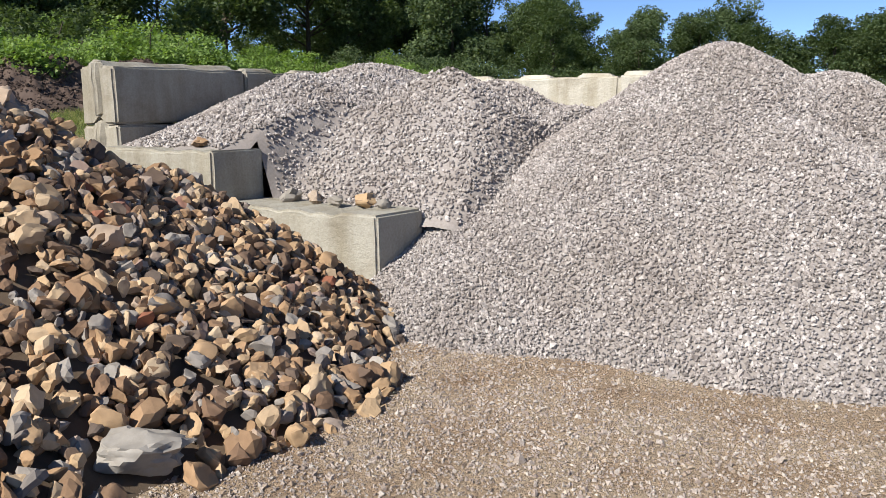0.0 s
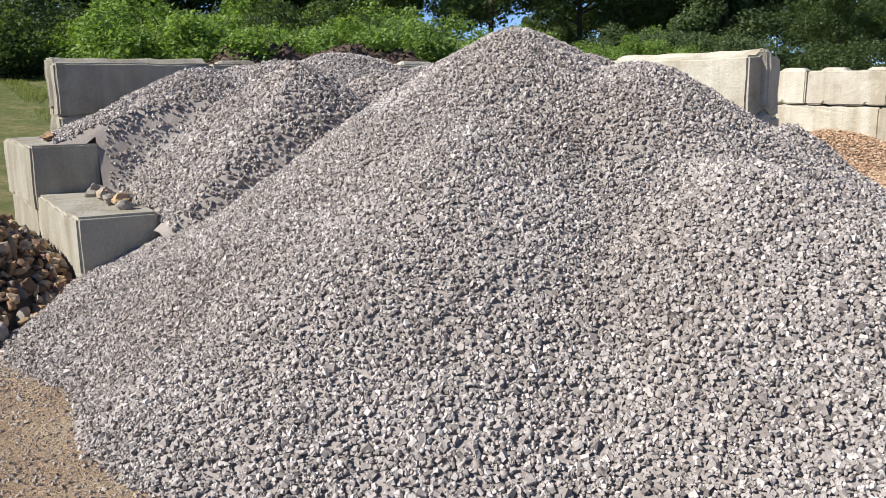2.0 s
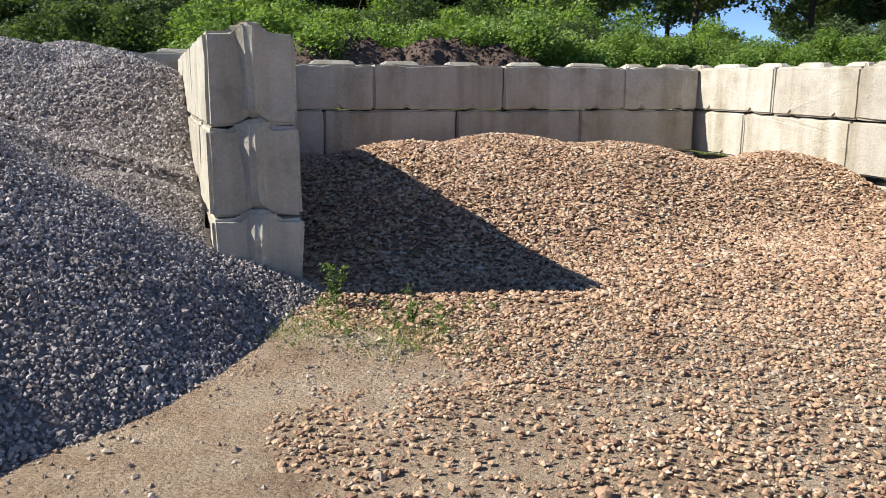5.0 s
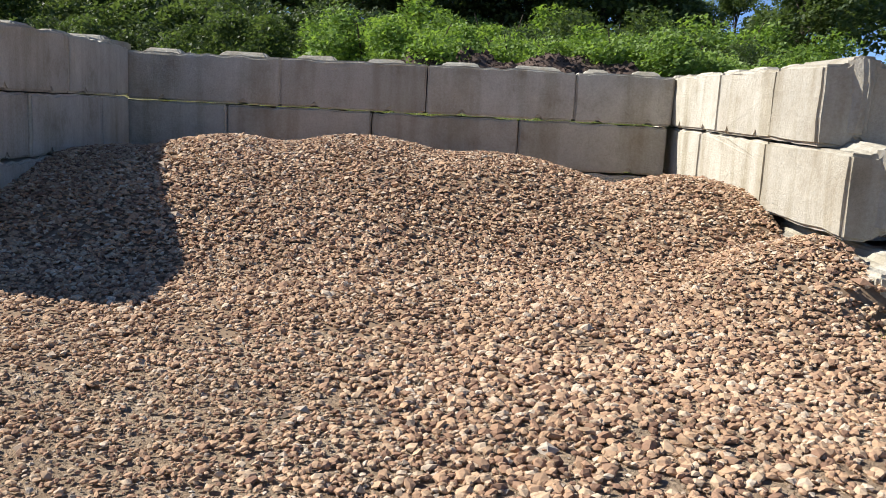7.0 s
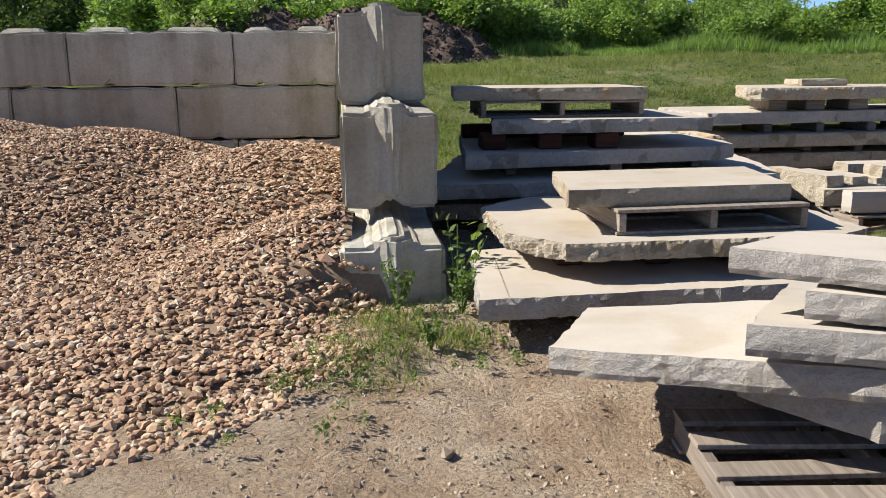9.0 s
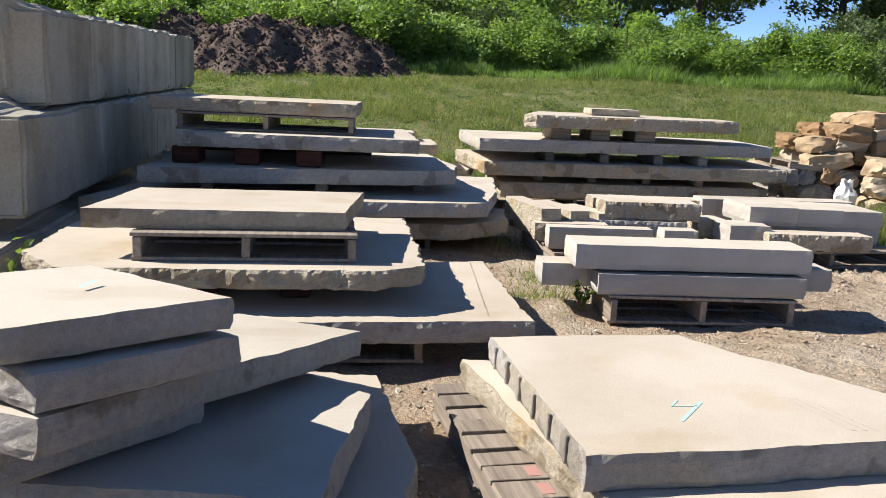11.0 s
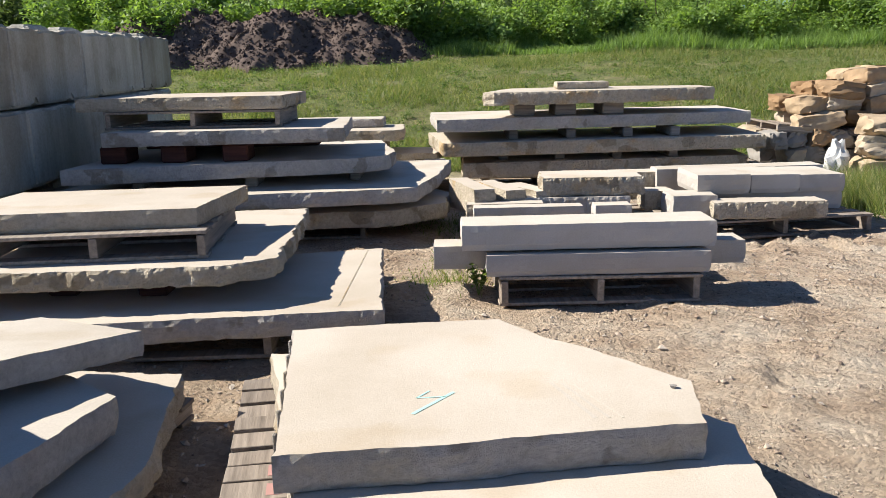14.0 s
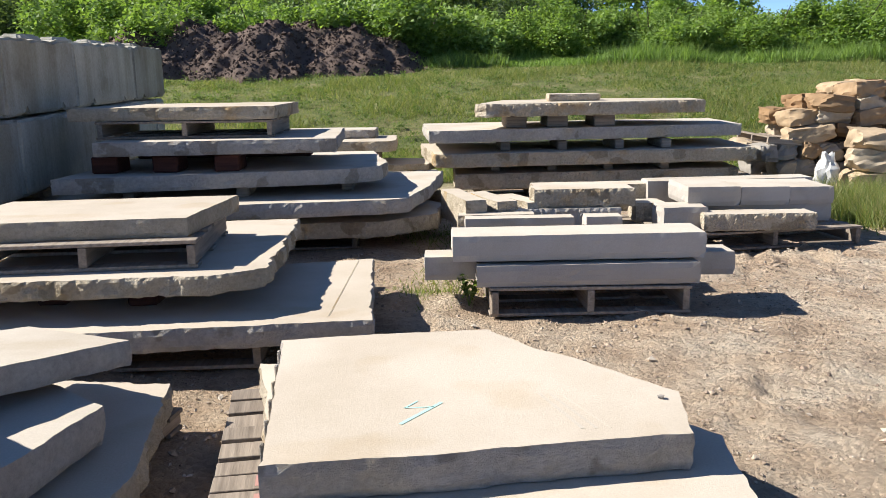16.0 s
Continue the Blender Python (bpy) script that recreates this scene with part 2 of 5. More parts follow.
BUFF_STONE = mat_stone_bits("buff_wall_stone", [(0.0, (0.30, 0.19, 0.10)), (0.5, (0.47, 0.35, 0.22)), (1.0, (0.50, 0.43, 0.33))], 14, True)
SOIL = mat_stone_bits("dark_soil", [(0.0, (0.05, 0.034, 0.028)), (0.6, (0.082, 0.058, 0.047)), (1.0, (0.145, 0.105, 0.086))], 8)
CONCRETE = mat_concrete("weathered_concrete", 1.0)
CONCRETE_GREY = mat_concrete("grey_concrete", 0.82)
CONCRETE_OLD = mat_concrete("dirty_concrete", 0.72)
SLAB_TOP = mat_slab("sawn_sandstone", (0.60, 0.53, 0.44), (0.54, 0.475, 0.39), (0.88, 0.81, 0.70))
SLAB_PALE = mat_slab("pale_sandstone", (0.60, 0.54, 0.455), (0.54, 0.49, 0.42), (0.85, 0.80, 0.72))
# beam sides: ground bounce on the shaded faces is put into their tone
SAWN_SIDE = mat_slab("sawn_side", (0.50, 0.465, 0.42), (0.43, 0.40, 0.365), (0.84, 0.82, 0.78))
SPLIT_GREY = mat_split("split_edge_grey", (0.44, 0.405, 0.365), (0.57, 0.53, 0.48), (0.53, 0.46, 0.35))
SPLIT_BUFF = mat_split("split_edge_buff", (0.45, 0.38, 0.28), (0.57, 0.50, 0.39), (0.54, 0.37, 0.19))
WOOD = mat_wood("weathered_pallet_wood", (0.16, 0.132, 0.108), (0.38, 0.325, 0.27))
RED_WOOD = mat_wood("red_brown_timber", (0.05, 0.02, 0.015), (0.12, 0.045, 0.032))
BARK = mat_wood("bark", (0.05, 0.04, 0.03), (0.12, 0.10, 0.08), (10, 10, 2))
LEAF = mat_leaf("tree_leaves", (0.05, 0.078, 0.038), (0.09, 0.13, 0.06), (0.145, 0.185, 0.095))
LEAF_LIGHT = mat_leaf("vine_leaves", (0.11, 0.175, 0.05), (0.20, 0.30, 0.085), (0.30, 0.40, 0.14))
BLADE = mat_leaf("grass_blades", (0.115, 0.16, 0.05), (0.195, 0.24, 0.085), (0.40, 0.35, 0.19))
WEED = mat_leaf("weed_leaves", (0.075, 0.115, 0.035), (0.125, 0.185, 0.055), (0.20, 0.26, 0.10))
GROUND = mat_ground()
PLASTIC = base("milky_plastic", 0.35)[0]
PLASTIC.node_tree.nodes["Principled BSDF"].inputs["Base Color"].default_value = (0.62, 0.61, 0.58, 1)
CHALK = base("turquoise_marker", 0.8)[0]
CHALK.node_tree.nodes["Principled BSDF"].inputs["Base Color"].default_value = (0.40, 0.66, 0.60, 1)
PINK = base("red_spray", 0.8)[0]
PINK.node_tree.nodes["Principled BSDF"].inputs["Base Color"].default_value = (0.40, 0.22, 0.19, 1)


# ---- mesh tools ----
rng = np.random.default_rng(7)


def mesh_np(name, verts, faces, mat, smooth=False):
    """A mesh from arrays; faces is (n, 3) or (n, 4)."""
    me = bpy.data.meshes.new(name)
    n, k = faces.shape
    me.vertices.add(len(verts))
    me.vertices.foreach_set("co", np.ascontiguousarray(verts, np.float32).ravel())
    me.loops.add(n * k)
    me.loops.foreach_set("vertex_index", np.ascontiguousarray(faces, np.int32).ravel())
    me.polygons.add(n)
    me.polygons.foreach_set("loop_start", np.arange(0, n * k, k, dtype=np.int32))
    me.polygons.foreach_set("loop_total", np.full(n, k, np.int32))
    me.polygons.foreach_set("use_smooth", np.full(n, smooth))
    me.update(calc_edges=True)
    me.materials.append(mat)
    return me


def part(name, bm, material, parent=None, label="", smooth=False):
    me = bpy.data.meshes.new(name)
    for f in bm.faces:
        f.smooth = smooth
    bm.to_mesh(me)
    bm.free()
    for m in (material if isinstance(material, (list, tuple)) else [material]):
        me.materials.append(m)
    ob = new(name, me)
    if parent is not None:
        ob.parent = parent
    return tagged(ob, label)


def spins(n):
    """n random turns as matrices."""
    q = rng.normal(size=(n, 4))
    q /= np.linalg.norm(q, axis=1)[:, None]
    w, x, y, z = q.T
    return np.stack([np.stack([1 - 2 * (y * y + z * z), 2 * (x * y - z * w), 2 * (x * z + y * w)], -1),
                     np.stack([2 * (x * y + z * w), 1 - 2 * (x * x + z * z), 2 * (y * z - x * w)], -1),
                     np.stack([2 * (x * z - y * w), 2 * (y * z + x * w), 1 - 2 * (x * x + y * y)], -1)], 1)


def flat_spins(n):
    """n turns about the upright, each a little tilted."""
    a, tx, ty = rng.uniform(0, 6.283, n), rng.normal(0, 0.34, n), rng.normal(0, 0.34, n)
    zc = np.stack([np.sin(tx), np.sin(ty), np.ones(n)], 1)
    zc /= np.linalg.norm(zc, axis=1)[:, None]
    xc = np.stack([np.cos(a), np.sin(a), np.zeros(n)], 1)
    xc -= zc * np.sum(xc * zc, 1)[:, None]
    xc /= np.linalg.norm(xc, axis=1)[:, None]
    return np.stack([xc, np.cross(zc, xc), zc], -1)


CUBE_V = np.array([[x, y, z] for x in (-1, 1) for y in (-1, 1) for z in (-1, 1)], float)
OCTA_V = np.array([[1, 0, 0], [-1, 0, 0], [0, 1, 0], [0, -1, 0], [0, 0, 1], [0, 0, -1]], float)
OCTA_F = np.array([[0, 2, 4], [2, 1, 4], [1, 3, 4], [3, 0, 4], [2, 0, 5], [1, 2, 5], [3, 1, 5], [0, 3, 5]])
CUBE_F = np.array([[0, 1, 3], [0, 3, 2], [4, 6, 7], [4, 7, 5], [0, 4, 5], [0, 5, 1], [2, 3, 7], [2, 7, 6], [0, 2, 6], [0, 6, 4], [1, 5, 7], [1, 7, 3]])


def ico(level):
    bm = bmesh.new()
    bmesh.ops.create_icosphere(bm, subdivisions=level, radius=1)
    v = np.array([p.co[:] for p in bm.verts])
    f = np.array([[q.index for q in p.verts] for p in bm.faces])
    bm.free()
    return v, f


ICO1, ICO2, ICO3, ICO4 = ico(1), ico(2), ico(3), ico(4)


def pebbles(name, at, size, mat, flat=0.7, shape="cube", soft=False, lie=False):
    """Many small angular stones in one mesh."""
    n = len(at)
    v0, f0 = (CUBE_V, CUBE_F) if shape == "cube" else (OCTA_V, OCTA_F) if shape == "octa" else ICO2 if shape == "ball" else ICO1
    v = v0[None] * rng.uniform(0.55, 1.0, (n, len(v0), 3)) if shape == "cube" else v0[None] * rng.uniform(0.70, 1.18, (n, len(v0), 1))
    v = v * (size[:, None, None] * 1.15 * rng.uniform(0.6, 1.0, (n, 1, 3)) * np.array([1.0, 0.85, flat]))
    if shape == "ball":
        # broken faces: each stone is cut by a few planes of its own
        v = np.repeat(v0[None], n, 0) * size[:, None, None] * 1.25
        for _ in range(7):
            nrm = rng.normal(size=(n, 3))
            nrm /= np.linalg.norm(nrm, axis=1)[:, None]
            over = np.einsum("nkj,nj->nk", v, nrm) - size[:, None] * rng.uniform(0.4, 0.95, (n, 1))
            v = v - np.clip(over, 0, None)[:, :, None] * nrm[:, None, :]
        v = v * rng.uniform(0.86, 1.12, (n, len(v0), 1)) * np.stack([np.ones(n), rng.uniform(0.6, 1, n), rng.uniform(0.42, 0.85, n)], 1)[:, None, :]
    v = np.einsum("nij,nkj->nki", flat_spins(n) if lie else spins(n), v) + at[:, None, :]
    f = f0[None] + (np.arange(n) * len(v0))[:, None, None]
    me = mesh_np(name, v.reshape(-1, 3), f.reshape(-1, 3), mat)
    if soft:
        me.polygons.foreach_set("use_smooth", np.repeat(rng.uniform(0, 1, n) < 0.12, len(f0)))
    return me


def rock_mesh(name, mat, seed, sx=1.0, sy=0.8, sz=0.65, level=2, cuts=7, rough=0.1):
    """One broken stone: a ball cut by planes, with chipped noise."""
    r = np.random.default_rng(seed)
    v, f = (ICO1, ICO2, ICO3, ICO4)[level - 1]
    v = v.copy()
    for _ in range(cuts):
        nrm = r.normal(size=3)
        nrm /= np.linalg.norm(nrm)
        d = r.uniform(0.5, 0.8)
        over = v @ nrm - d
        v -= np.where(over > 0, over, 0)[:, None] * nrm
    for i, p in enumerate(v):
        q = Vector(p) + Vector((seed, 0, 0))
        v[i] *= 1 + rough * noise.noise(q * 2.3) + 0.35 * rough * noise.noise(q * 6.1) + 0.2 * rough * noise.noise(q * 13)
    me = mesh_np(name, v * np.array([sx, sy, sz]), f, mat, True)
    me.set_sharp_from_angle(angle=radians(28))
    return me


# ---- the lie of the land ----
def smooth01(t):
    t = np.clip(t, 0, 1)
    return t * t * (3 - 2 * t)


LATTICE = np.random.default_rng(99).uniform(-1, 1, (256, 256))


def fbm(x, y, s, seed=0):
    """Uneven ground: five octaves of lattice noise, about -0.6 to 0.6."""
    x, y = np.asarray(x, float), np.asarray(y, float)
    a = np.zeros(np.broadcast(x, y).shape)
    for k in range(5):
        u, v = (x * 0.8 + y * 0.6) * s * 1.9 ** k * 0.6 + seed * 17.3 + 500, (y * 0.8 - x * 0.6) * s * 1.9 ** k * 0.6 + seed * 7.7 + 500
        i, j = np.floor(u).astype(int), np.floor(v).astype(int)
        f, g = smooth01(u - i), smooth01(v - j)
        i, j = i % 255, j % 255
        a = a + ((LATTICE[i, j] * (1 - f) + LATTICE[i + 1, j] * f) * (1 - g) + (LATTICE[i, j + 1] * (1 - f) + LATTICE[i + 1, j + 1] * f) * g) / 1.8 ** k
    return a * 0.7


def ground_z(x, y):
    x, y = np.asarray(x, float), np.asarray(y, float)
    z = -0.09 * smooth01((-2 - x) / 5) + 0.012 * fbm(x, y, 1.2, 3)
    yard = smooth01((x - 4.4) / 0.8) * smooth01((-2.6 - y) / 0.8) * smooth01((y + 10.5) / 0.8)
    tread = smooth01((x - 9.7) / 0.6) * smooth01(0.5 + 2.2 * fbm(x, y, 0.7, 8))
    ridge = np.abs(((0.72 * x + 0.6 * y + 0.12 * fbm(x, y, 2.5, 9)) / 0.21) % 1.0 - 0.5) * 2
    z = z + yard * (0.042 * fbm(x, y, 5.0, 6) + tread * (0.075 * (ridge - 0.5) * np.clip(0.5 + 2.5 * fbm(x, y, 6.0, 10), 0, 1.3) + 0.055 * fbm(x, y, 12.0, 17)))
    back = np.clip(y - 2.5, 0, 40)
    rise = 0.125 * np.minimum(back, 15) + 0.06 * np.clip(back - 15, 0, 40)
    return z + rise * smooth01(back / 6) + 0.02 * fbm(x, y, 0.4, 5) * smooth01(back / 3)


def cones(x, y, rows):
    """Heap of tipped loads: the highest of several rounded cones (x, y, top, slope, round)."""
    h = np.full(np.shape(x), -9.0)
    for cx, cy, top, slope, rd in rows:
        d = np.sqrt((x - cx) ** 2 + (y - cy) ** 2 + rd * rd) - rd
        k = 0.10
        c = top - slope * d
        h = np.where(np.abs(h - c) < k, np.maximum(h, c) + (k - np.abs(h - c)) ** 2 / (4 * k), np.maximum(h, c))
    return h


MAIN = [(-5.30, -5.94, 1.88, 0.67, 0.30), (-6.30, -6.75, 1.25, 0.63, 0.20), (-5.30, -8.00, 1.08, 0.60, 0.30), (-4.42, -7.83, 0.87, 0.70, 0.30), (-4.41, -5.73, 1.72, 0.68, 0.30), (-4.92, -6.84, 1.62, 0.75, 0.30), (-3.82, -6.28, 0.88, 0.62, 0.35), (-4.16, -7.45, 1.20, 0.92, 0.12), (-4.01, -7.89, 0.85, 0.90, 0.12), (-3.80, -8.29, 0.63, 0.93, 0.12), (-4.00, -4.42, 1.33, 0.60, 0.40), (-6.53, -4.86, 0.74, 0.42, 0.30), (-2.85, -4.7, 0.86, 0.58, 0.40)]
REAR = [(-4.26, -1.32, 1.91, 0.45, 0.50), (-6.02, -3.50, 1.78, 0.70, 0.20), (-4.97, -3.45, 1.63, 0.60, 0.30), (-5.32, -1.91, 1.79, 0.50, 0.40), (-3.12, -1.64, 1.80, 0.68, 0.50), (-6.27, -1.79, 1.71, 0.45, 0.25), (-5.66, -1.30, 1.73, 0.43, 0.30), (-3.67, -0.44, 1.93, 0.49, 0.40), (-4.66, -4.31, 1.37, 0.32, 0.35)]


def main_z(x, y):
    return cones(x, y, MAIN) + 0.065 * fbm(x, y, 1.3, 11)


def rear_z(x, y):
    z = cones(x, y, REAR) + 0.07 * fbm(x, y, 1.3, 12) - 0.75 * np.clip(-4.4 - y, 0, 9)
    # held back by the low stepped wall
    step = smooth01((y + 2.75) / 0.4)
    held = (0.52 + 0.82 * (x + 7.46)) * (1 - step) + (1.12 + 0.75 * (x + 7.8)) * step
    return np.minimum(z, held + 0.03 * fbm(x, y, 3.0, 18))


def tan_edges(x, y):
    """The gravel's borders: the bay's walls, then a ragged line on the yard."""
    west = np.where(y > -5.56, -1.43 - 0.088 * (y + 5.56), np.where(y > -7.0, -1.35 + 0.12 * (-5.56 - y), -1.18) + 0.8 * fbm(x, y, 1.5, 22))
    east = np.where(y > -5.22, 4.92 - 0.0384 * y, 5.45 - 0.55 * np.clip(-5.1 - y, 0, 1.2) - 0.2 * np.clip(-6.3 - y, 0, 9) + 0.5 * fbm(x, y, 1.8, 21))
    return west, east


def tan_z(x, y):
    """Gravel in the open bay: a bank against the back, running out flat at the mouth."""
    bank = cones(x, y, [(1.3, -1.7, 0.88, 0.36, 0.9), (0.1, -2.1, 0.84, 0.36, 0.7), (2.6, -1.8, 0.80, 0.36, 0.7), (4.45, -2.5, 0.70, 0.40, 0.5), (-1.2, -1.8, 0.66, 0.32, 0.7), (4.95, -4.55, 0.45, 0.48, 0.3)])
    base_z = ground_z(x, y) + 0.012
    flat = np.maximum(0.07 - 0.03 * np.clip(-4.5 - y, 0, 9), base_z)
    h = np.maximum(bank, flat)
    k = 0.12
    d = np.abs(bank - flat)
    h = np.where(d < k, h + (k - d) ** 2 / (4 * k), h) + 0.018 * fbm(x, y, 1.9, 13) * smooth01((y + 9) / 3)
    w, e = tan_edges(x, y)
    fade = np.where(y < -4.9, smooth01((x - w) / 0.45), 1.0) * np.where(y < -5.25, smooth01((e - x) / 0.45), 1.0)
    return base_z - 0.012 + (h - base_z + 0.012) * fade


RUB = [(-10.7, -2.5, 1.80, 0.70, 0.3), (-12.0, -2.0, 1.9, 0.68, 0.4), (-9.4, -3.4, 0.95, 0.72, 0.3), (-11.7, -3.9, 0.8, 0.62, 0.3), (-10.2, -4.3, 0.55, 0.6, 0.3)]


def rubble_z(x, y):
    return cones(x, y, RUB) + 0.05 * fbm(x, y, 2.0, 14)


def soil_z(x, y):
    bank = cones(x, y, [(0.7 + 1.2 * k, 15.6 + 0.4 * math.sin(k * 1.9), 1.2 + 0.14 * math.sin(k * 2.3), 0.62, 0.5) for k in range(6)])
    return ground_z(x, y) + bank + 0.16 * fbm(x, y, 1.4, 15) + 0.20 * fbm(x, y, 5.0, 16)


def sheet(name, xs, ys, zfun, mat, keep=None):
    """A height field over a grid of lines; keep says which points stay."""
    X, Y = np.meshgrid(xs, ys)
    Z = zfun(X, Y)
    v = np.stack([X, Y, Z], -1).reshape(-1, 3)
    nx, ny = len(xs), len(ys)
    i = (np.arange(ny - 1)[:, None] * nx + np.arange(nx - 1)[None]).ravel()
    f = np.stack([i, i + 1, i + nx + 1, i + nx], 1)
    if keep is not None:
        ok = keep(X, Y, Z).ravel()
        f = f[ok[f].any(1)]
        used = np.unique(f)
        lut = np.zeros(len(v), int)
        lut[used] = np.arange(len(used))
        v, f = v[used], lut[f]
    return mesh_np(name, v, f, mat, True)


far = np.array([6, 9, 13, 19, 28, 42, 65, 110, 200, 400, 800.0])
xs = np.concatenate([-17 - far[::-1], np.arange(-17, 4.4, 0.2), np.arange(4.4, 14, 0.036), np.arange(14, 17.01, 0.2), 17 + far])
ys = np.concatenate([-14 - far[::-1], np.arange(-14, -9.4, 0.2), np.arange(-9.4, -3, 0.036), np.arange(-3, 8, 0.2), 8 + np.arange(0, 40, 1.0), 48 + far])
tagged(new("ground", sheet("ground", xs, ys, ground_z, GROUND)), "packed brown dirt and stone dust running into rough turf", "ground", "", "structure")


# ---- walls of stacked concrete blocks ----
BL, BH, BW = 1.83, 0.61, 0.61


def finish_block(bm, name, seed, chip=0.010):
    """Round the arrises, then wear and chip the cast faces."""
    bmesh.ops.recalc_face_normals(bm, faces=bm.faces)
    sharp = [e for e in bm.edges if len(e.link_faces) == 2 and e.calc_face_angle(0) > 0.5]
    bmesh.ops.bevel(bm, geom=sharp, offset=0.034 if chip > 0.011 else 0.022, segments=3, affect="EDGES", clamp_overlap=True)
    for v in bm.verts:
        n = noise.noise_vector(v.co * 2.7 + Vector((seed * 5.3, 0, 0)))
        f = noise.noise_vector(v.co * 17 + Vector((0, seed * 3.1, 0)))
        v.co += n * chip + f * chip * 0.6
    me = bpy.data.meshes.new(name)
    bm.to_mesh(me)
    bm.free()
    me.materials.append(CONCRETE)
    return me


def prism(bm, ring0, ring1):
    """A solid between two rings of points."""
    a, b2 = [bm.verts.new(p) for p in ring0], [bm.verts.new(p) for p in ring1]
    n = len(a)
    for k in range(n):
        bm.faces.new((a[k], a[(k + 1) % n], b2[(k + 1) % n], b2[k]))
    bm.faces.new(a[::-1])
    bm.faces.new(b2)


def block_mesh(name, length, seed, end=False, studs=True):
    """A cast block: broken tongue on top, lifting notches below."""
    r = random.Random(seed)
    bm = bmesh.new()
    h, w, L = BH - 0.012, BW - 0.006, length - 0.012
    if end:
        # ribbed end block: tongue above, matching groove below, run out to the bare end
        mid = w / 2
        sec = [(0, 0), (mid - 0.1, 0), (mid, 0.07), (mid + 0.1, 0), (w, 0), (w, h * 0.35), (w, h * 0.7), (w, h), (mid + 0.13, h), (mid + 0.05, h + 0.07), (mid - 0.05, h + 0.07), (mid - 0.13, h), (0, h), (0, h * 0.7), (0, h * 0.35)]
        n = max(3, int(L / 0.16))
        rings = [[bm.verts.new((L * k / n, y, z - (r.uniform(0, 0.012) if z > h + 0.01 and k not in (0,) else 0))) for y, z in sec] for k in range(n + 1)]
        m = len(sec)
        for k in range(n):
            for j in range(m):
                bm.faces.new((rings[k][j], rings[k][(j + 1) % m], rings[k + 1][(j + 1) % m], rings[k + 1][j]))
        bm.faces.new(rings[0][::-1])
        bm.faces.new(rings[-1])
        zs = [0.085, h * 0.35, h * 0.62, h * 0.8, h + 0.06]
        dep = [0.055, 0.055, 0.058, 0.062, 0.03]
        wid = [0.105, 0.10, 0.10, 0.12, 0.12]
        rib = [[(0.03, mid - q, zz), (-d, mid - 0.035, zz), (-d, mid + 0.015, zz), (0.03, mid + q, zz)] for zz, d, q in zip(zs, dep, wid)]
        rv = [[bm.verts.new(p) for p in ring] for ring in rib]
        for k in range(len(rv) - 1):
            for j in range(3):
                bm.faces.new((rv[k][j], rv[k][j + 1], rv[k + 1][j + 1], rv[k + 1][j]))
        bm.faces.new(rv[0])
        bm.faces.new(rv[-1][::-1])
        return finish_block(bm, name, seed, 0.019)
    prof = [(0, 0)]
    if length > 1.2:
        for s in (0.24 * L, 0.76 * L):
            prof += [(s - 0.05, 0), (s, 0.045), (s + 0.05, 0)]
    prof += [(L, 0), (L, h * 0.4), (L, h * 0.75), (L, h)]
    top = int(L / 0.11)
    prof += [(L - L * k / top, h + r.choice((0, 0, 0, -0.012, -0.02, 0.004))) for k in range(1, top)]
    prof += [(0, h), (0, h * 0.7), (0, h * 0.35)]
    prism(bm, [(x, 0, z) for x, z in prof], [(x, w, z) for x, z in prof])
    if studs:
        k = 2 if length > 1.2 else 1
        for j in range(k):
            a, b2 = L * (j + 0.13) / k, L * (j + 0.62 + r.uniform(0, 0.25)) / k
            lo, hi = [(w / 2 - 0.13, h - 0.02), (w / 2 + 0.13, h - 0.02)], [(w / 2 + 0.07, h + 0.055), (w / 2 - 0.07, h + 0.055)]
            prism(bm, [(a, *p) for p in lo] + [(a + 0.07, *p) for p in hi], [(b2, *p) for p in lo] + [(b2 - 0.07, *p) for p in hi])
    return finish_block(bm, name, seed)


BLOCKS = {}


def put_block(wall, x, y, z, length, turn=0, top=False, end=False):
    """turn 0: along +x, front face at y; turn 90: along +y, left... front end at y."""
    key = (round(length, 2), top, end, len(wall.children) % 4)
    if key not in BLOCKS:
        BLOCKS[key] = block_mesh("concrete_block", length, 3 + len(BLOCKS), end, top)
    ob = new("concrete_block", BLOCKS[key])
    ob.parent = wall
    j = random.uniform
    ob.matrix_basis = pose(x + j(-0.006, 0.006), y + j(-0.012, 0.012), z, 0, 0, turn + j(-0.35, 0.35))
    return ob


def wall(name, label):
    return tagged(new(name), label, "retaining wall", "bay walls", "structure")


Z3 = 1.145
Z2, Z1 = Z3 - BH, Z3 - 2 * BH
north = wall("wall_north", "weathered grey concrete block wall behind the gravel bays")
# courses along the back of the open bay and on behind the grey heaps
for z, first, last, top in ((Z3, -1.83, 4.86, True), (Z2, -2.5, 4.86, False), (Z1, -1.83, 4.86, False)):
    x = first
    while x < last - 0.1:
        length = min(BL, last - x)
        lead = 0.14 if top and x == first else 0.0
        put_block(north, x - lead, 0, z, length + lead, 0, top)
        x += BL
west = wall("wall_northwest", "grey concrete block wall behind the crushed limestone heaps")
for z, first, top in ((Z3 + 0.1, -7.47, True), (Z2 + 0.1, -7.47 - 0.0, False), (Z1 + 0.1, -7.47, False)):
    x = first
    for k in range(3):
        put_block(west, x, -0.36, z, BL if k or z != Z2 + 0.1 else 0.915, 0, top, k == 0)
        x += BL if k or z != Z2 + 0.1 else 0.915

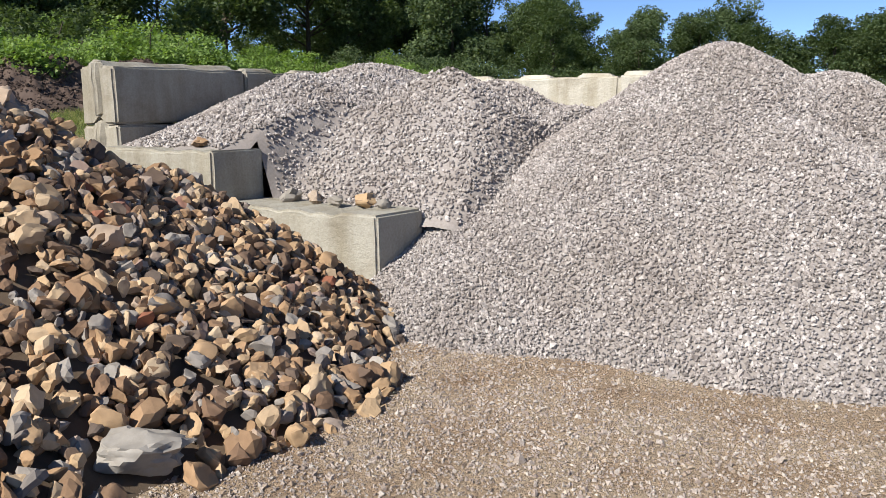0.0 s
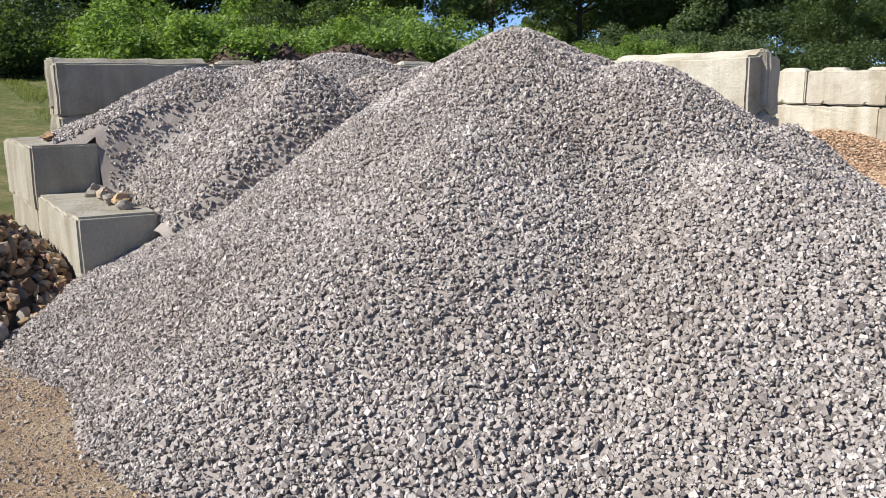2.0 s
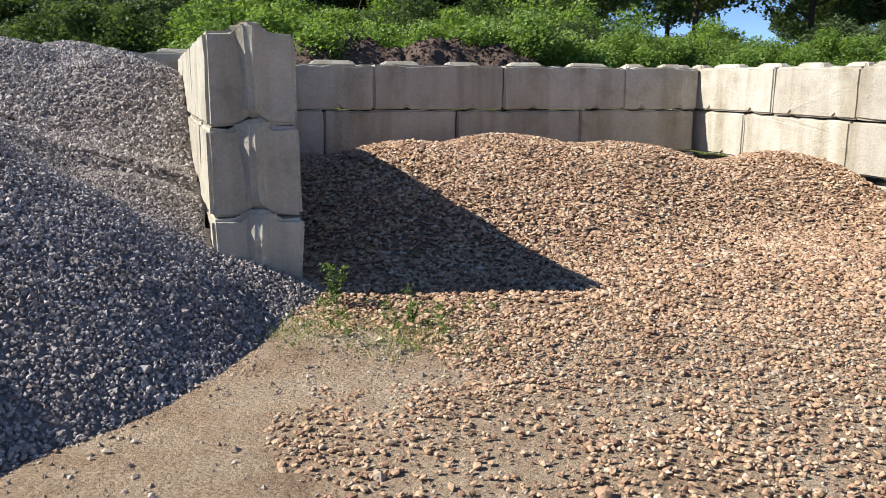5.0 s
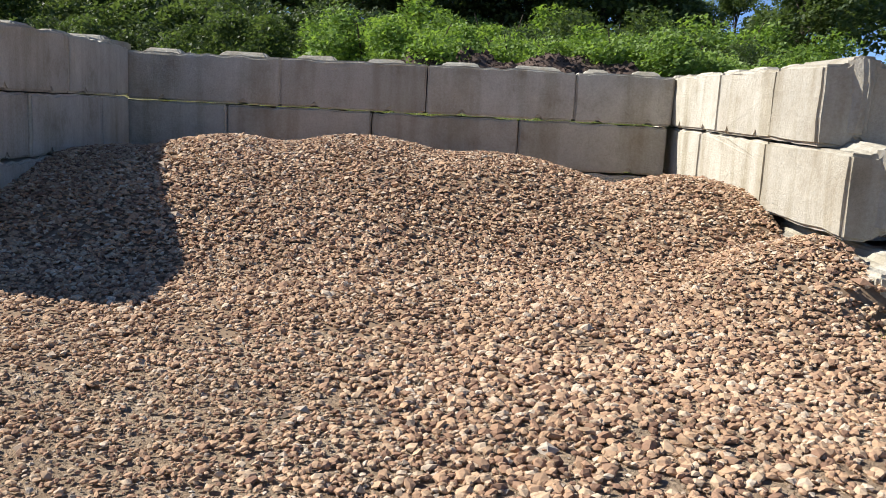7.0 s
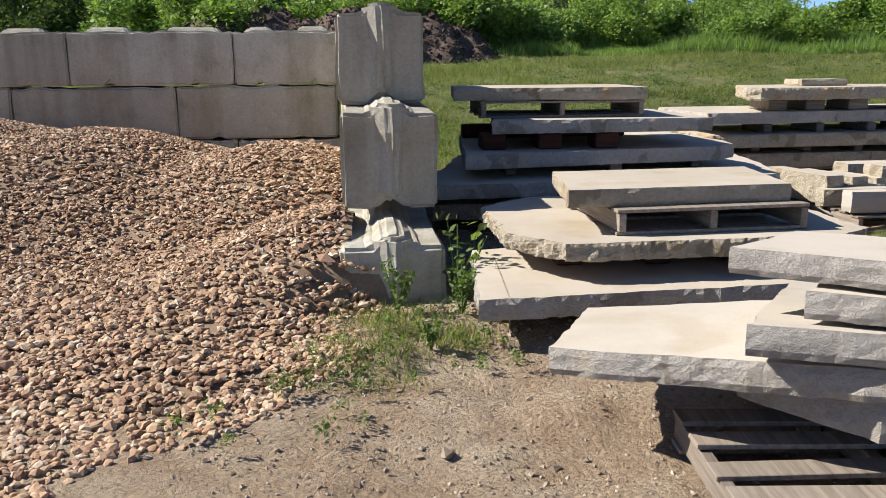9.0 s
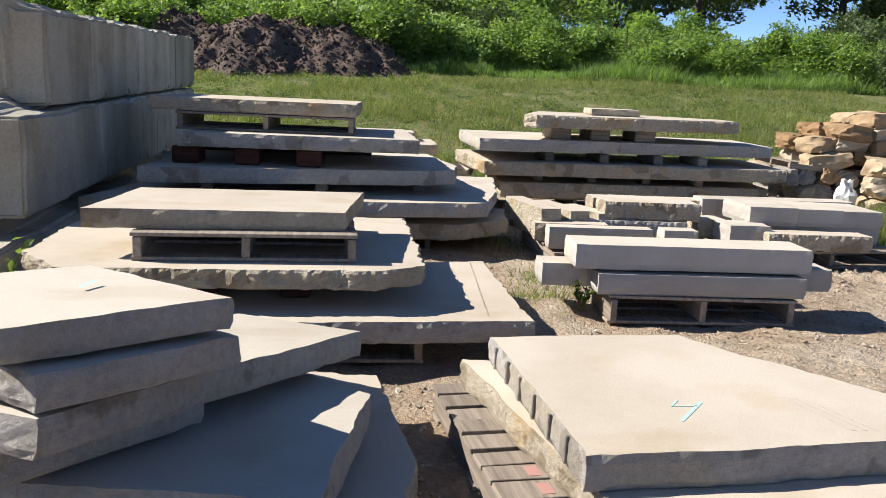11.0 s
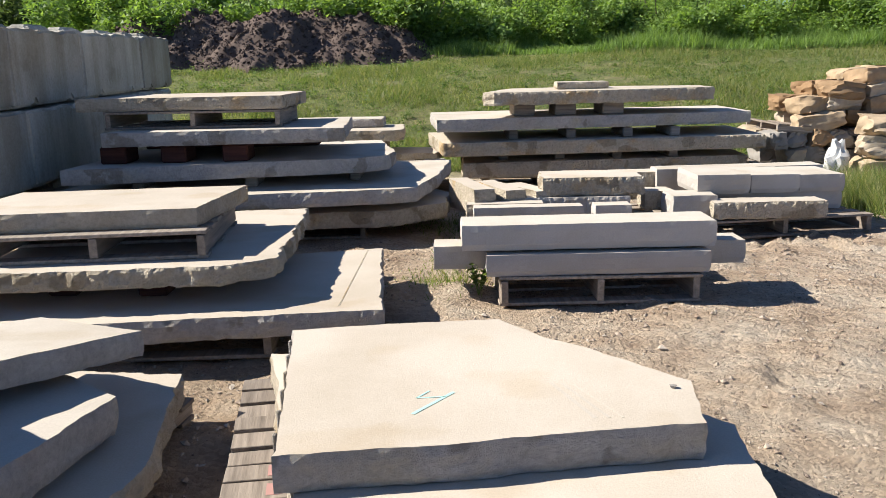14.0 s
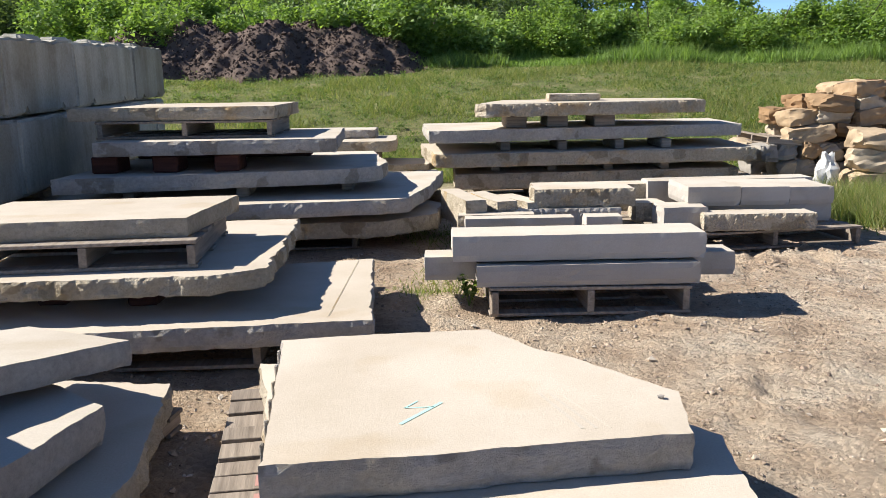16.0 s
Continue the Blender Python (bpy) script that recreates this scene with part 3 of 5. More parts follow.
# wall between the grey heaps and the open bay, its near end bare
mid = wall("wall_middle", "sunlit pale concrete block wall with a ribbed end dividing the bays")


def long_wall(w, x_face, y0, z, lengths, top, x_slip=0.0, ribbed=True):
    y = y0
    for k, length in enumerate(lengths):
        put_block(w, x_face + BW + x_slip * k, y, z, length, 90, top, k == 0 and ribbed)
        y += length


MID_POSE = pose(-2.04, -5.56, 0, 0, 0, 5.0)
long_wall(mid, 0, 0, Z3 + 0.03, (BL, BL, BL), True)
long_wall(mid, 0.005, -0.025, Z2 + 0.03, (0.915, BL, BL, 0.915), False)
long_wall(mid, 0.01, -0.04, Z1 + 0.03, (BL, BL, BL), False)
mid.matrix_basis = MID_POSE
# wall between the open bay and the slab yard, stepped at its near end
east = wall("wall_east", "grey concrete block wall with a stepped ribbed end beside the slabs")
long_wall(east, 4.875, -4.06, Z3, (0.96, 1.47, BL, 1.2), True)
long_wall(east, 4.90, -4.62, Z2 - 0.01, (1.62, 1.98, BL, 0.4), True)
long_wall(east, 4.88, -5.22, Z1 - 0.12, (1.96, BL, BL, 0.6), True)
east.matrix_basis = pose(4.9, 0, 0, 0.85, 0, 2.2) @ Matrix.Translation((-4.9, 0, 0))
# low stepped wall on the far side of the grey heaps
low = wall("wall_west", "low stepped pale concrete blocks between rubble and crushed limestone")
long_wall(low, -8.07, -4.27, 0.0, (BL, BL), False, 0.0, False)
long_wall(low, -8.10, -2.52, 0.45, (BL,), False, 0.0, False)
OLD = {}
for w, mat in ((low, CONCRETE_OLD), (west, CONCRETE_GREY)):
    for ob in w.children:
        key = (ob.data.name, mat.name)
        if key not in OLD:
            OLD[key] = ob.data.copy()
            OLD[key].materials[0] = mat
        ob.data = OLD[key]


# ---- heaps ----
def heap(name, label, category, xs, ys, zfun, keep, mat, bed, spacing, size, flat, top_fun=None, extra=0.0, shape="cube"):
    """A tipped heap: a bed of fines (painted shade under rubble) and the stones that cover it."""
    ob = tagged(new(name, sheet(name + "_bed", xs, ys, lambda a, b: zfun(a, b) - 0.015 - extra, bed, keep)), label, category, "", "stuff")
    area = (xs[-1] - xs[0]) * (ys[-1] - ys[0])
    n = int(area / spacing ** 2)
    x, y = rng.uniform(xs[0], xs[-1], n), rng.uniform(ys[0], ys[-1], n)
    z = zfun(x, y)
    ok = keep(x, y, z)
    x, y, z = x[ok], y[ok], z[ok]
    s = size * rng.lognormal(0, 0.28, len(x)) * (1.0 if top_fun is None else top_fun(x, y))
    near = y < (-7.9 if top_fun is None else -5.2)
    for shape_k, pick in ((("round" if top_fun else shape, near), ("octa", ~near)) if shape == "cube" else ((shape, near | ~near),)):
        if not pick.any():
            continue
        lift = s * 0.1 if extra == 0 else rng.uniform(-0.03, 0.03, len(s))
        st = new("stones", pebbles("stones", np.stack([x, y, z + lift], 1)[pick], s[pick] * (1.16 if shape_k == "octa" else 0.9 if top_fun is None else 1.0), mat, flat, shape_k, shape_k == "cube", top_fun is not None))
        st.parent = ob
        tagged(st, "", "", "", "stuff")
    return ob


def above(x, y, z):
    return z > ground_z(x, y) - 0.02


def main_keep(x, y, z):
    return above(x, y, z) & (x < np.where(y < -5.62, -1.35, -2.06 - 0.088 * (y + 5.56))) & (y > -9.9) & ~((x < -7.5) & (y > -4.25))


def rear_keep(x, y, z):
    return above(x, y, z) & (x < -2.06 - 0.088 * (y + 5.56)) & (y < -0.33) & (z > main_z(x, y) - 0.06) & ((x > -7.46) | ((x > -7.85) & (y > -2.4) & (z > 1.03)))


def tan_keep(x, y, z):
    w, e = tan_edges(x, y)
    inside = (x > w) & (x < e) & (y < -0.02)
    if x.ndim == 2:
        return inside & (y > -7.0)
    return inside & (rng.uniform(0, 1, len(x)) > 0.1 + np.clip((-6.8 - y) / 4.5, 0, 0.42) * smooth01((2.6 - x) / 1.6) - 0.5 * fbm(x, y, 3.0, 23))


heap("gravel_heap", "tall heap of pale grey crushed limestone gravel", "gravel heap", np.arange(-9.4, -0.8, 0.06), np.arange(-10, -3.2, 0.06), main_z, main_keep, GREY, GREY_BED, 0.0152, 0.0121, 0.7)
heap("gravel_heap", "broad heap of grey crushed limestone filling the walled bay", "gravel heap", np.arange(-8.4, -2.0, 0.08), np.arange(-5.6, -0.3, 0.08), rear_z, rear_keep, GREY, GREY_BED, 0.0245, 0.0170, 0.7, None, 0.0, "octa")
heap("gravel_heap", "spread bank of tan and pink river gravel in the open bay", "gravel heap", np.arange(-2.0, 5.8, 0.06), np.arange(-10.0, 0.0, 0.06), tan_z, tan_keep, TAN, TAN_BED, 0.0275, 0.0225, 0.5, lambda x, y: np.clip(1 - 0.14 * (-4.6 - y) * smooth01((3.0 - x) / 1.6), 0.6, 1))


# ---- rubble heap: the nearest stones singly, the rest as one mass ----
def rub_keep(x, y, z):
    return above(x, y, z) & (x < -8.1 + 0.6 * (y < -4.3)) & (y < 1.0) & (x > -14)


def rub_stone_keep(x, y, z):
    ok = rub_keep(x, y, z)
    return ok if np.ndim(x) == 2 else ok & (np.hypot(x + 10.95, (y + 5.36) * 1.3) > 0.25)


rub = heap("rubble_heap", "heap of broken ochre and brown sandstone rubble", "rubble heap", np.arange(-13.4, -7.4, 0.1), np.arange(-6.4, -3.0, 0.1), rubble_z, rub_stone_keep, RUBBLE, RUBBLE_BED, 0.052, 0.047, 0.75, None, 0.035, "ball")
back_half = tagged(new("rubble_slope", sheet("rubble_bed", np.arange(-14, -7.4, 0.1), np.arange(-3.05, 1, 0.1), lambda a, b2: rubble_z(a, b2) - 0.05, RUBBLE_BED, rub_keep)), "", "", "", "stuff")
back_half.parent = rub
bx, by = rng.uniform(-13.4, -8.0, 6000), rng.uniform(-3.0, -0.2, 6000)
bz = rubble_z(bx, by)
ok = rub_keep(bx, by, bz)
bs = 0.055 * rng.lognormal(0, 0.28, ok.sum())
back_rubble = tagged(new("far_rubble", pebbles("far_rubble", np.stack([bx[ok], by[ok], bz[ok]], 1), bs * 1.15, RUBBLE, 0.75, "round")), "", "", "", "stuff")
back_rubble.parent = rub
ROCKS = [rock_mesh("rubble_stone", RUBBLE_ONE, 30 + k, 1.0, 0.62 + 0.05 * (k % 4), 0.5 + 0.06 * (k % 3), 3, 11, 0.22) for k in range(12)]
made = 0
while made < 290:
    x, y = random.uniform(-12.2, -8.2), random.uniform(-6.0, -2.4)
    z = float(rubble_z(np.array(x), np.array(y)))
    if not bool(rub_stone_keep(np.array(x), np.array(y), np.array(z))):
        continue
    ob = new("rubble_stone", ROCKS[made % 12])
    ob.parent = rub
    s = random.choice((0.065, 0.075, 0.085, 0.095, 0.115, 0.075))
    ob.matrix_basis = pose(x, y, z + s * 0.3, random.uniform(0, 360), random.uniform(-40, 40), random.uniform(0, 360)) @ Matrix.Diagonal((s, s, s, 1))
    made += 1


def single_rock(name, label, x, y, z, s, seed, mat, turn=0, shape=(1, 0.7, 0.55), tilt=0):
    ob = new(name, rock_mesh(name, mat, seed, *shape, 4 if s > 0.2 else 3, 16, 0.28))
    ob.matrix_basis = pose(x, y, z, tilt, 0, turn) @ Matrix.Diagonal((s, s, s, 1))
    return tagged(ob, label, "rock", "")


single_rock("boulder", "large pale grey limestone boulder at the rubble's foot", -10.95, -5.33, 0.03, 0.255, 5, BOULDER, -35, (1, 0.62, 0.5))
for k, (y, s) in enumerate(((-3.0, 0.13), (-3.28, 0.115), (-3.52, 0.105), (-3.8, 0.13), (-4.02, 0.10))):
    single_rock("block_rock", "grey brown stone lying on a low concrete block", -7.66 + 0.03 * (k % 2), y, 0.598 + s * 0.40, s, 60 + k, (BOULDER, MIXED, BOULDER, RUBBLE, BOULDER)[k], 40 * k, (1, 0.8, 0.6))
single_rock("block_rock", "ochre stone lying on a concrete block", -7.85, -2.1, 1.05 + 0.045, 0.13, 71, RUBBLE, 20)


for k in range(14):
    cx, cy = -4.42 + 0.88 * k / 13 + 0.06 * math.sin(k * 3.3), -3.21 - 0.88 * k / 13 + 0.08 * math.sin(k * 2.1)
    cz = float(max(rear_z(np.array(cx), np.array(cy)), main_z(np.array(cx), np.array(cy))))
    single_rock("soil_clod", "dark brown clod lying on the grey gravel", cx, cy, cz + 0.02, 0.05 + 0.018 * (k % 4), 120 + k, SOIL, 50 * k, (1, 0.8, 0.7))


# ---- slabs ----
def slab_bm(outline, z0, z1, seed, rough=0.012, step=0.09, slot=True):
    """A slab with a sawn top and broken sides: the outline is cut into short runs and roughened."""
    r = random.Random(seed)
    pts = []
    n = len(outline)
    for k in range(n):
        a, b2 = Vector(outline[k]), Vector(outline[(k + 1) % n])
        m = max(1, int((b2 - a).length / step))
        nrm = Vector((b2.y - a.y, a.x - b2.x)).normalized()
        for j in range(m):
            p = a.lerp(b2, j / m)
            w = rough * 1.2 * noise.noise(Vector((p.x * 3.1, p.y * 3.1, seed))) + (0 if j == 0 else r.uniform(-rough, rough) * 0.22)
            pts.append((p + nrm * w, nrm))
    bm = bmesh.new()
    lv = 8 if rough > 0.0135 else 5
    rings = []
    for q in range(lv):
        t = q / (lv - 1)
        ring = []
        for p, nrm in pts:
            zz = z0 + (z1 - z0) * t
            s = Vector((p.x, p.y, zz)) + Vector((seed * 0.37, 0, 0))
            push = rough * (0.9 * noise.noise(s * 9) + 0.75 * noise.noise(s * 24) + 0.45 * noise.noise(s * 55))
            push -= (0.010 if q == 0 else 0.004 if q == lv - 1 else 0) + (0.3 * rough if q == lv - 1 else 0)
            if q == 0:
                zz += abs(noise.noise(s * 12)) * rough
            pp = p + nrm * push
            ring.append(bm.verts.new((pp.x, pp.y, zz)))
        rings.append(ring)
    m = len(pts)
    for q in range(lv - 1):
        for k in range(m):
            f = bm.faces.new((rings[q][k], rings[q][(k + 1) % m], rings[q + 1][(k + 1) % m], rings[q + 1][k]))
            f.material_index = 1
    bm.faces.new(rings[-1]).material_index = 0
    bm.faces.new(rings[0][::-1]).material_index = 1
    bmesh.ops.recalc_face_normals(bm, faces=bm.faces)
    return bm


def slab(label, outline, z0, z1, mats=None, rough=0.012, tilt=(0, 0), group="", name="stone_slab"):
    """outline counter-clockwise as seen from above; it tilts about its middle."""
    cx = sum(p[0] for p in outline) / len(outline)
    cy = sum(p[1] for p in outline) / len(outline)
    area = sum(outline[k][0] * outline[(k + 1) % len(outline)][1] - outline[(k + 1) % len(outline)][0] * outline[k][1] for k in range(len(outline)))
    pts = [(x - cx, y - cy) for x, y in (outline if area > 0 else outline[::-1])]
    bm = slab_bm(pts, 0, z1 - z0, int(1000 * (cx + 3 * cy + 7 * z0)) % 9973, rough, 0.02 if rough > 0.0135 else 0.045)
    ob = part(name, bm, mats or [SLAB_TOP, SPLIT_GREY])
    ob.matrix_basis = pose(cx, cy, z0, tilt[0], tilt[1], 0)
    return tagged(ob, label, "stone slab", group)


def box_bm(sx, sy, sz, bevel=0.004, seed=0, wob=0.0):
    bm = bmesh.new()
    bmesh.ops.create_cube(bm, size=1)
    for v in bm.verts:
        v.co = Vector((v.co.x * sx, v.co.y * sy, v.co.z * sz))
    if bevel:
        bmesh.ops.bevel(bm, geom=bm.edges[:], offset=bevel, segments=1, affect="EDGES")
    if wob:
        for v in bm.verts:
            v.co += noise.noise_vector(v.co * 4 + Vector((seed, 0, 0))) * wob
    return bm


def pallet(label, x, y, z, turn, lx=1.2, ly=1.0, boards=7, h=0.125, warp=0.004, tilt=0):
    """Stringers along x... deck boards across them, above and below."""
    root = tagged(new("wooden_pallet"), label, "pallet", "pallets")
    for k in range(3):
        ob = part("stringer", box_bm(lx, 0.04, h - 0.04, 0.003, k, warp), WOOD, root)
        ob.location = (0, (k - 1) * (ly / 2 - 0.03), h / 2)
    for k in range(boards):
        w = 0.095 + 0.02 * random.random()
        ob = part("deck_board", box_bm(w, ly, 0.018, 0.002, k + 5, warp), WOOD, root)
        ob.matrix_basis = pose(-lx / 2 + w / 2 + (lx - w) * k / (boards - 1), 0, h - 0.009 + random.uniform(-0.002, 0.002), random.uniform(-0.6, 0.6), 0, random.uniform(-1, 1))
    for k in range(3):
        ob = part("base_board", box_bm(0.1, ly, 0.018, 0.002, k + 15, warp), WOOD, root)
        ob.matrix_basis = pose((k - 1) * (lx / 2 - 0.06), 0, 0.011, 0, 0, random.uniform(-1, 1))
    root.matrix_basis = pose(x, y, z, 0, tilt, turn)
    return root


def bearer(x, y, z, sx=0.14, sy=0.5, sz=0.1, turn=0, label="dark red timber bearer between two slabs", mat=None):
    ob = part("timber_bearer", box_bm(sx, sy, sz, 0.012, int(x * 50), 0.006), mat or RED_WOOD)
    ob.matrix_basis = pose(x, y, z + sz / 2, 0, 0, turn)
    return tagged(ob, label, "timber", "bearers")


def stroke(pts, z, w, mat, parent, name, label):
    """A marker line drawn on a flat top."""
    bm = bmesh.new()
    for a, b2 in zip(pts, pts[1:]):
        a, b2 = Vector(a), Vector(b2)
        n = Vector((a.y - b2.y, b2.x - a.x)).normalized() * w / 2
        vs = [bm.verts.new((*p, z)) for p in (a + n, a - n, b2 - n, b2 + n)]
        bm.faces.new(vs)
    ob = part(name, bm, mat)
    ob.parent = parent
    ob.matrix_parent_inverse = parent.matrix_basis.inverted()
    return tagged(ob, label)


BUFF = [SLAB_TOP, SPLIT_BUFF]
PALE = [SLAB_PALE, SPLIT_GREY]
GP = "slabs of one stack"
# near stack beside the east wall
slab("wide tan sandstone slab on a pallet with a straight scored line", [(5.78, -6.06), (8.49, -5.80), (8.42, -4.44), (5.85, -4.95)], 0.135, 0.245, None, 0.012)
pallet("grey pallet under a wide slab", 7.2, -5.3, 0.01, 92, 1.0, 1.5)
for bx, by in ((6.85, -5.35), (7.32, -5.40), (6.35, -5.35)):
    bearer(bx, by, 0.247, 0.15, 0.16, 0.105)
bearer(7.0, -4.6, 0.247, 1.4, 0.14, 0.105, 0)
slab("irregular tan sandstone slab with drill marks along its edge", [(5.95, -4.6), (6.0, -5.45), (6.25, -5.80), (7.74, -5.72), (7.965, -5.56), (7.97, -5.05), (7.92, -4.1), (6.3, -4.25)], 0.354, 0.452, BUFF, 0.02)
pallet("weathered grey pallet between two slabs", 7.06, -5.12, 0.454, 94, 0.95, 1.08, 6, 0.138)
slab("square tan sandstone slab on a pallet", [(6.31, -5.56), (7.57, -5.46), (7.65, -4.66), (6.38, -4.76)], 0.594, 0.69, BUFF, 0.007)
P3 = bpy.data.objects["stone_slab"]
stroke([(5.97, -5.15), (5.93, -6.05)], 0.2462, 0.008, SPLIT_BUFF, P3, "scored_line", "dark scored line")
stroke([(8.33, -4.5), (8.28, -5.72)], 0.2462, 0.008, SPLIT_BUFF, P3, "scored_line", "dark scored line")
# stack farther back beside the east wall
slab("brown sandstone slab at the bottom of a stack", [(5.72, -3.3), (8.42, -3.12), (8.85, -2.75), (8.92, -2.2), (8.3, -1.2), (5.9, -1.4)], 0.12, 0.25, BUFF, 0.018)
pallet("grey pallet under a slab stack", 7.6, -2.3, 0.0, 90, 1.3, 1.2)
pallet("grey pallet under a slab stack", 6.4, -2.3, 0.0, 90, 1.3, 1.1)
for bx, by in ((6.2, -2.9), (7.2, -2.9), (8.1, -2.6), (6.6, -1.6), (8.0, -1.7)):
    bearer(bx, by, 0.25, 0.1, 0.3, 0.075, 0, "grey timber bearer between two slabs", WOOD)
slab("large grey sandstone slab with a rounded corner", [(5.62, -3.55), (8.45, -3.25), (8.62, -3.15), (8.8, -2.4), (8.93, -1.3), (6.1, -1.3)], 0.325, 0.44, PALE, 0.012)
for bx, by in ((6.4, -2.8), (7.3, -2.8), (8.1, -2.5), (6.6, -1.6), (8.0, -1.6)):
    bearer(bx, by, 0.44, 0.1, 0.3, 0.09, 0, "grey timber bearer between two slabs", WOOD)
slab("grey sandstone slab with clipped corner in a stack", [(5.98, -3.35), (8.15, -2.95), (8.40, -2.75), (8.44, -2.45), (8.25, -1.3), (6.1, -1.4)], 0.53, 0.65, PALE, 0.012)
for bx in (6.25, 6.72, 7.2):
    bearer(bx, -2.85, 0.652, 0.2, 0.3, 0.13)
bearer(6.9, -1.7, 0.652, 1.6, 0.14, 0.13, 0)
slab("pale grey sandstone slab near the top of a stack", [(6.22, -3.12), (8.07, -3.06), (8.0, -1.6), (6.4, -1.7)], 0.79, 0.90, PALE, 0.01)
pallet("thin grey pallet between two slabs", 6.85, -2.4, 0.902, 90, 0.9, 1.4, 7, 0.14)
slab("tan sandstone slab topping a stack", [(5.93, -2.83), (7.57, -2.86), (7.6, -1.75), (6.0, -1.7)], 1.045, 1.15, BUFF, 0.008)
# wide stack farther right
slab("brown sandstone slab at the bottom of a wide stack", [(9.06, -1.0), (12.1, -0.75), (12.2, 0.5), (9.1, 0.5)], 0.2, 0.36, BUFF, 0.015)
pallet("grey pallet under a wide slab stack", 9.9, -0.25, 0.03, 90, 1.2, 1.2, 7, 0.165)
pallet("grey pallet under a wide slab stack", 11.3, -0.2, 0.03, 90, 1.2, 1.2, 7, 0.165)
for bx in (9.5, 10.1, 10.7, 11.3):
    bearer(bx, -0.5, 0.36, 0.1, 0.5, 0.08, 0, "grey timber bearer between two slabs", WOOD)
slab("wide brown grey sandstone slab in a stack", [(8.86, -1.1), (12.25, -0.85), (12.3, 0.5), (8.7, 0.4)], 0.44, 0.58, BUFF, 0.014)
for bx in (9.6, 10.2, 10.8, 11.3):
    bearer(bx, -0.5, 0.58, 0.1, 0.6, 0.10, 0, "grey timber bearer between two slabs", WOOD)
slab("wide pale sandstone slab in a stack", [(8.80, -1.08), (12.15, -0.64), (12.2, 0.6), (8.73, 0.4)], 0.69, 0.815, PALE, 0.012)
for bx in (9.72, 10.15, 10.65):
    bearer(bx, -0.5, 0.815, 0.22, 0.5, 0.125, 0, "dark timber bearer under the top slab", WOOD)
slab("irregular tan slab topping the wide stack", [(9.27, -0.93), (9.38, -1.06), (10.5, -0.95), (11.75, -0.6), (11.8, 0.0), (10.75, 0.5), (9.65, 0.25)], 0.94, 1.075, BUFF, 0.02)
slab("small tan slab lying on the wide stack", [(10.10, -0.5), (10.66, -0.47), (10.68, -0.05), (10.13, 0.0)], 1.075, 1.15, BUFF, 0.008)
# slabs lying low between the two far stacks
slab("low pale slab lying between two stacks", [(7.3, -1.0), (8.75, -0.9), (8.95, -0.2), (8.9, 0.6), (7.4, 0.6)], 0.13, 0.25, PALE, 0.02)
pallet("grey pallet under low slabs", 8.1, -0.2, 0.0, 90, 1.2, 1.1, 6, 0.128)
for bx in (7.6, 8.6):
    bearer(bx, 0.1, 0.25, 0.1, 0.5, 0.084, 0, "grey timber bearer between two slabs", WOOD)
slab("thin tan slab lying between two stacks", [(7.3, -0.35), (8.80, -0.32), (8.87, -0.1), (8.84, 0.35), (7.4, 0.6)], 0.335, 0.41, BUFF, 0.012)
for bx in (7.5, 8.2):
    bearer(bx, 0.1, 0.41, 0.1, 0.5, 0.14, 0, "grey timber bearer between two slabs", WOOD)
slab("brown slab with a rounded corner behind a stack", [(7.1, -0.36), (8.34, -0.36), (8.44, -0.22), (8.42, 0.6), (7.1, 0.7)], 0.55, 0.67, BUFF, 0.012)
slab("short grey slab lying on a brown slab", [(7.1, 0.1), (8.18, 0.12), (8.2, 0.6), (7.1, 0.65)], 0.672, 0.77, PALE, 0.014)

# sawn beams on a pallet
pallet("dark weathered pallet under sawn beams", 9.68, -4.6, 0.0, 91, 0.75, 1.16, 6, 0.17)
# sides take a separate tone that carries their shade and bounce
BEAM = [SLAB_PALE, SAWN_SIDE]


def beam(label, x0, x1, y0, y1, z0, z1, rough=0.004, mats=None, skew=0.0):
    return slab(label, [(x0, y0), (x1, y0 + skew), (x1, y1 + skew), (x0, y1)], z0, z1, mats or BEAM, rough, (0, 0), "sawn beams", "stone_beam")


beam("long grey sawn stone beam at the front of a pallet", 9.035, 10.31, -4.97, -4.79, 0.175, 0.30)
beam("long grey sawn stone beam overhanging a pallet", 8.74, 10.58, -4.77, -4.55, 0.175, 0.315)
beam("short grey sawn stone beam on a pallet", 9.1, 10.2, -4.5, -4.25, 0.175, 0.31)
beam("long pale sawn stone beam on top of two beams", 8.90, 10.35, -4.93, -4.62, 0.317, 0.465)
# blocks on the pallet behind
pallet("sagging grey pallet under stone blocks", 11.4, -2.7, 0.0, 98, 1.1, 1.45, 7, 0.15, 0.012)
pallet("grey pallet under rough stone blocks", 9.8, -3.0, 0.0, 93, 1.1, 1.5, 7, 0.15)
beam("short grey sawn block on a pallet", 9.04, 9.84, -3.55, -3.4, 0.16, 0.33)
beam("small pale sawn block on a pallet", 9.93, 10.2, -3.55, -3.38, 0.16, 0.33)
beam("rough brown stone block on other blocks", 9.62, 10.43, -2.98, -2.7, 0.31, 0.46, 0.014, BUFF)
beam("rough stone block on a pallet", 9.45, 10.3, -3.02, -2.7, 0.155, 0.31, 0.014)
for k in range(3):
    ob = beam("narrow tan stone kerb lying lengthwise", 8.97 + 0.24 * k, 9.14 + 0.24 * k, -3.1 + 0.05 * k, -2.35 - 0.05 * k, 0.155, 0.40 - 0.02 * k, 0.012, BUFF)
    ob.rotation_euler.z = 0.25 + 0.08 * k
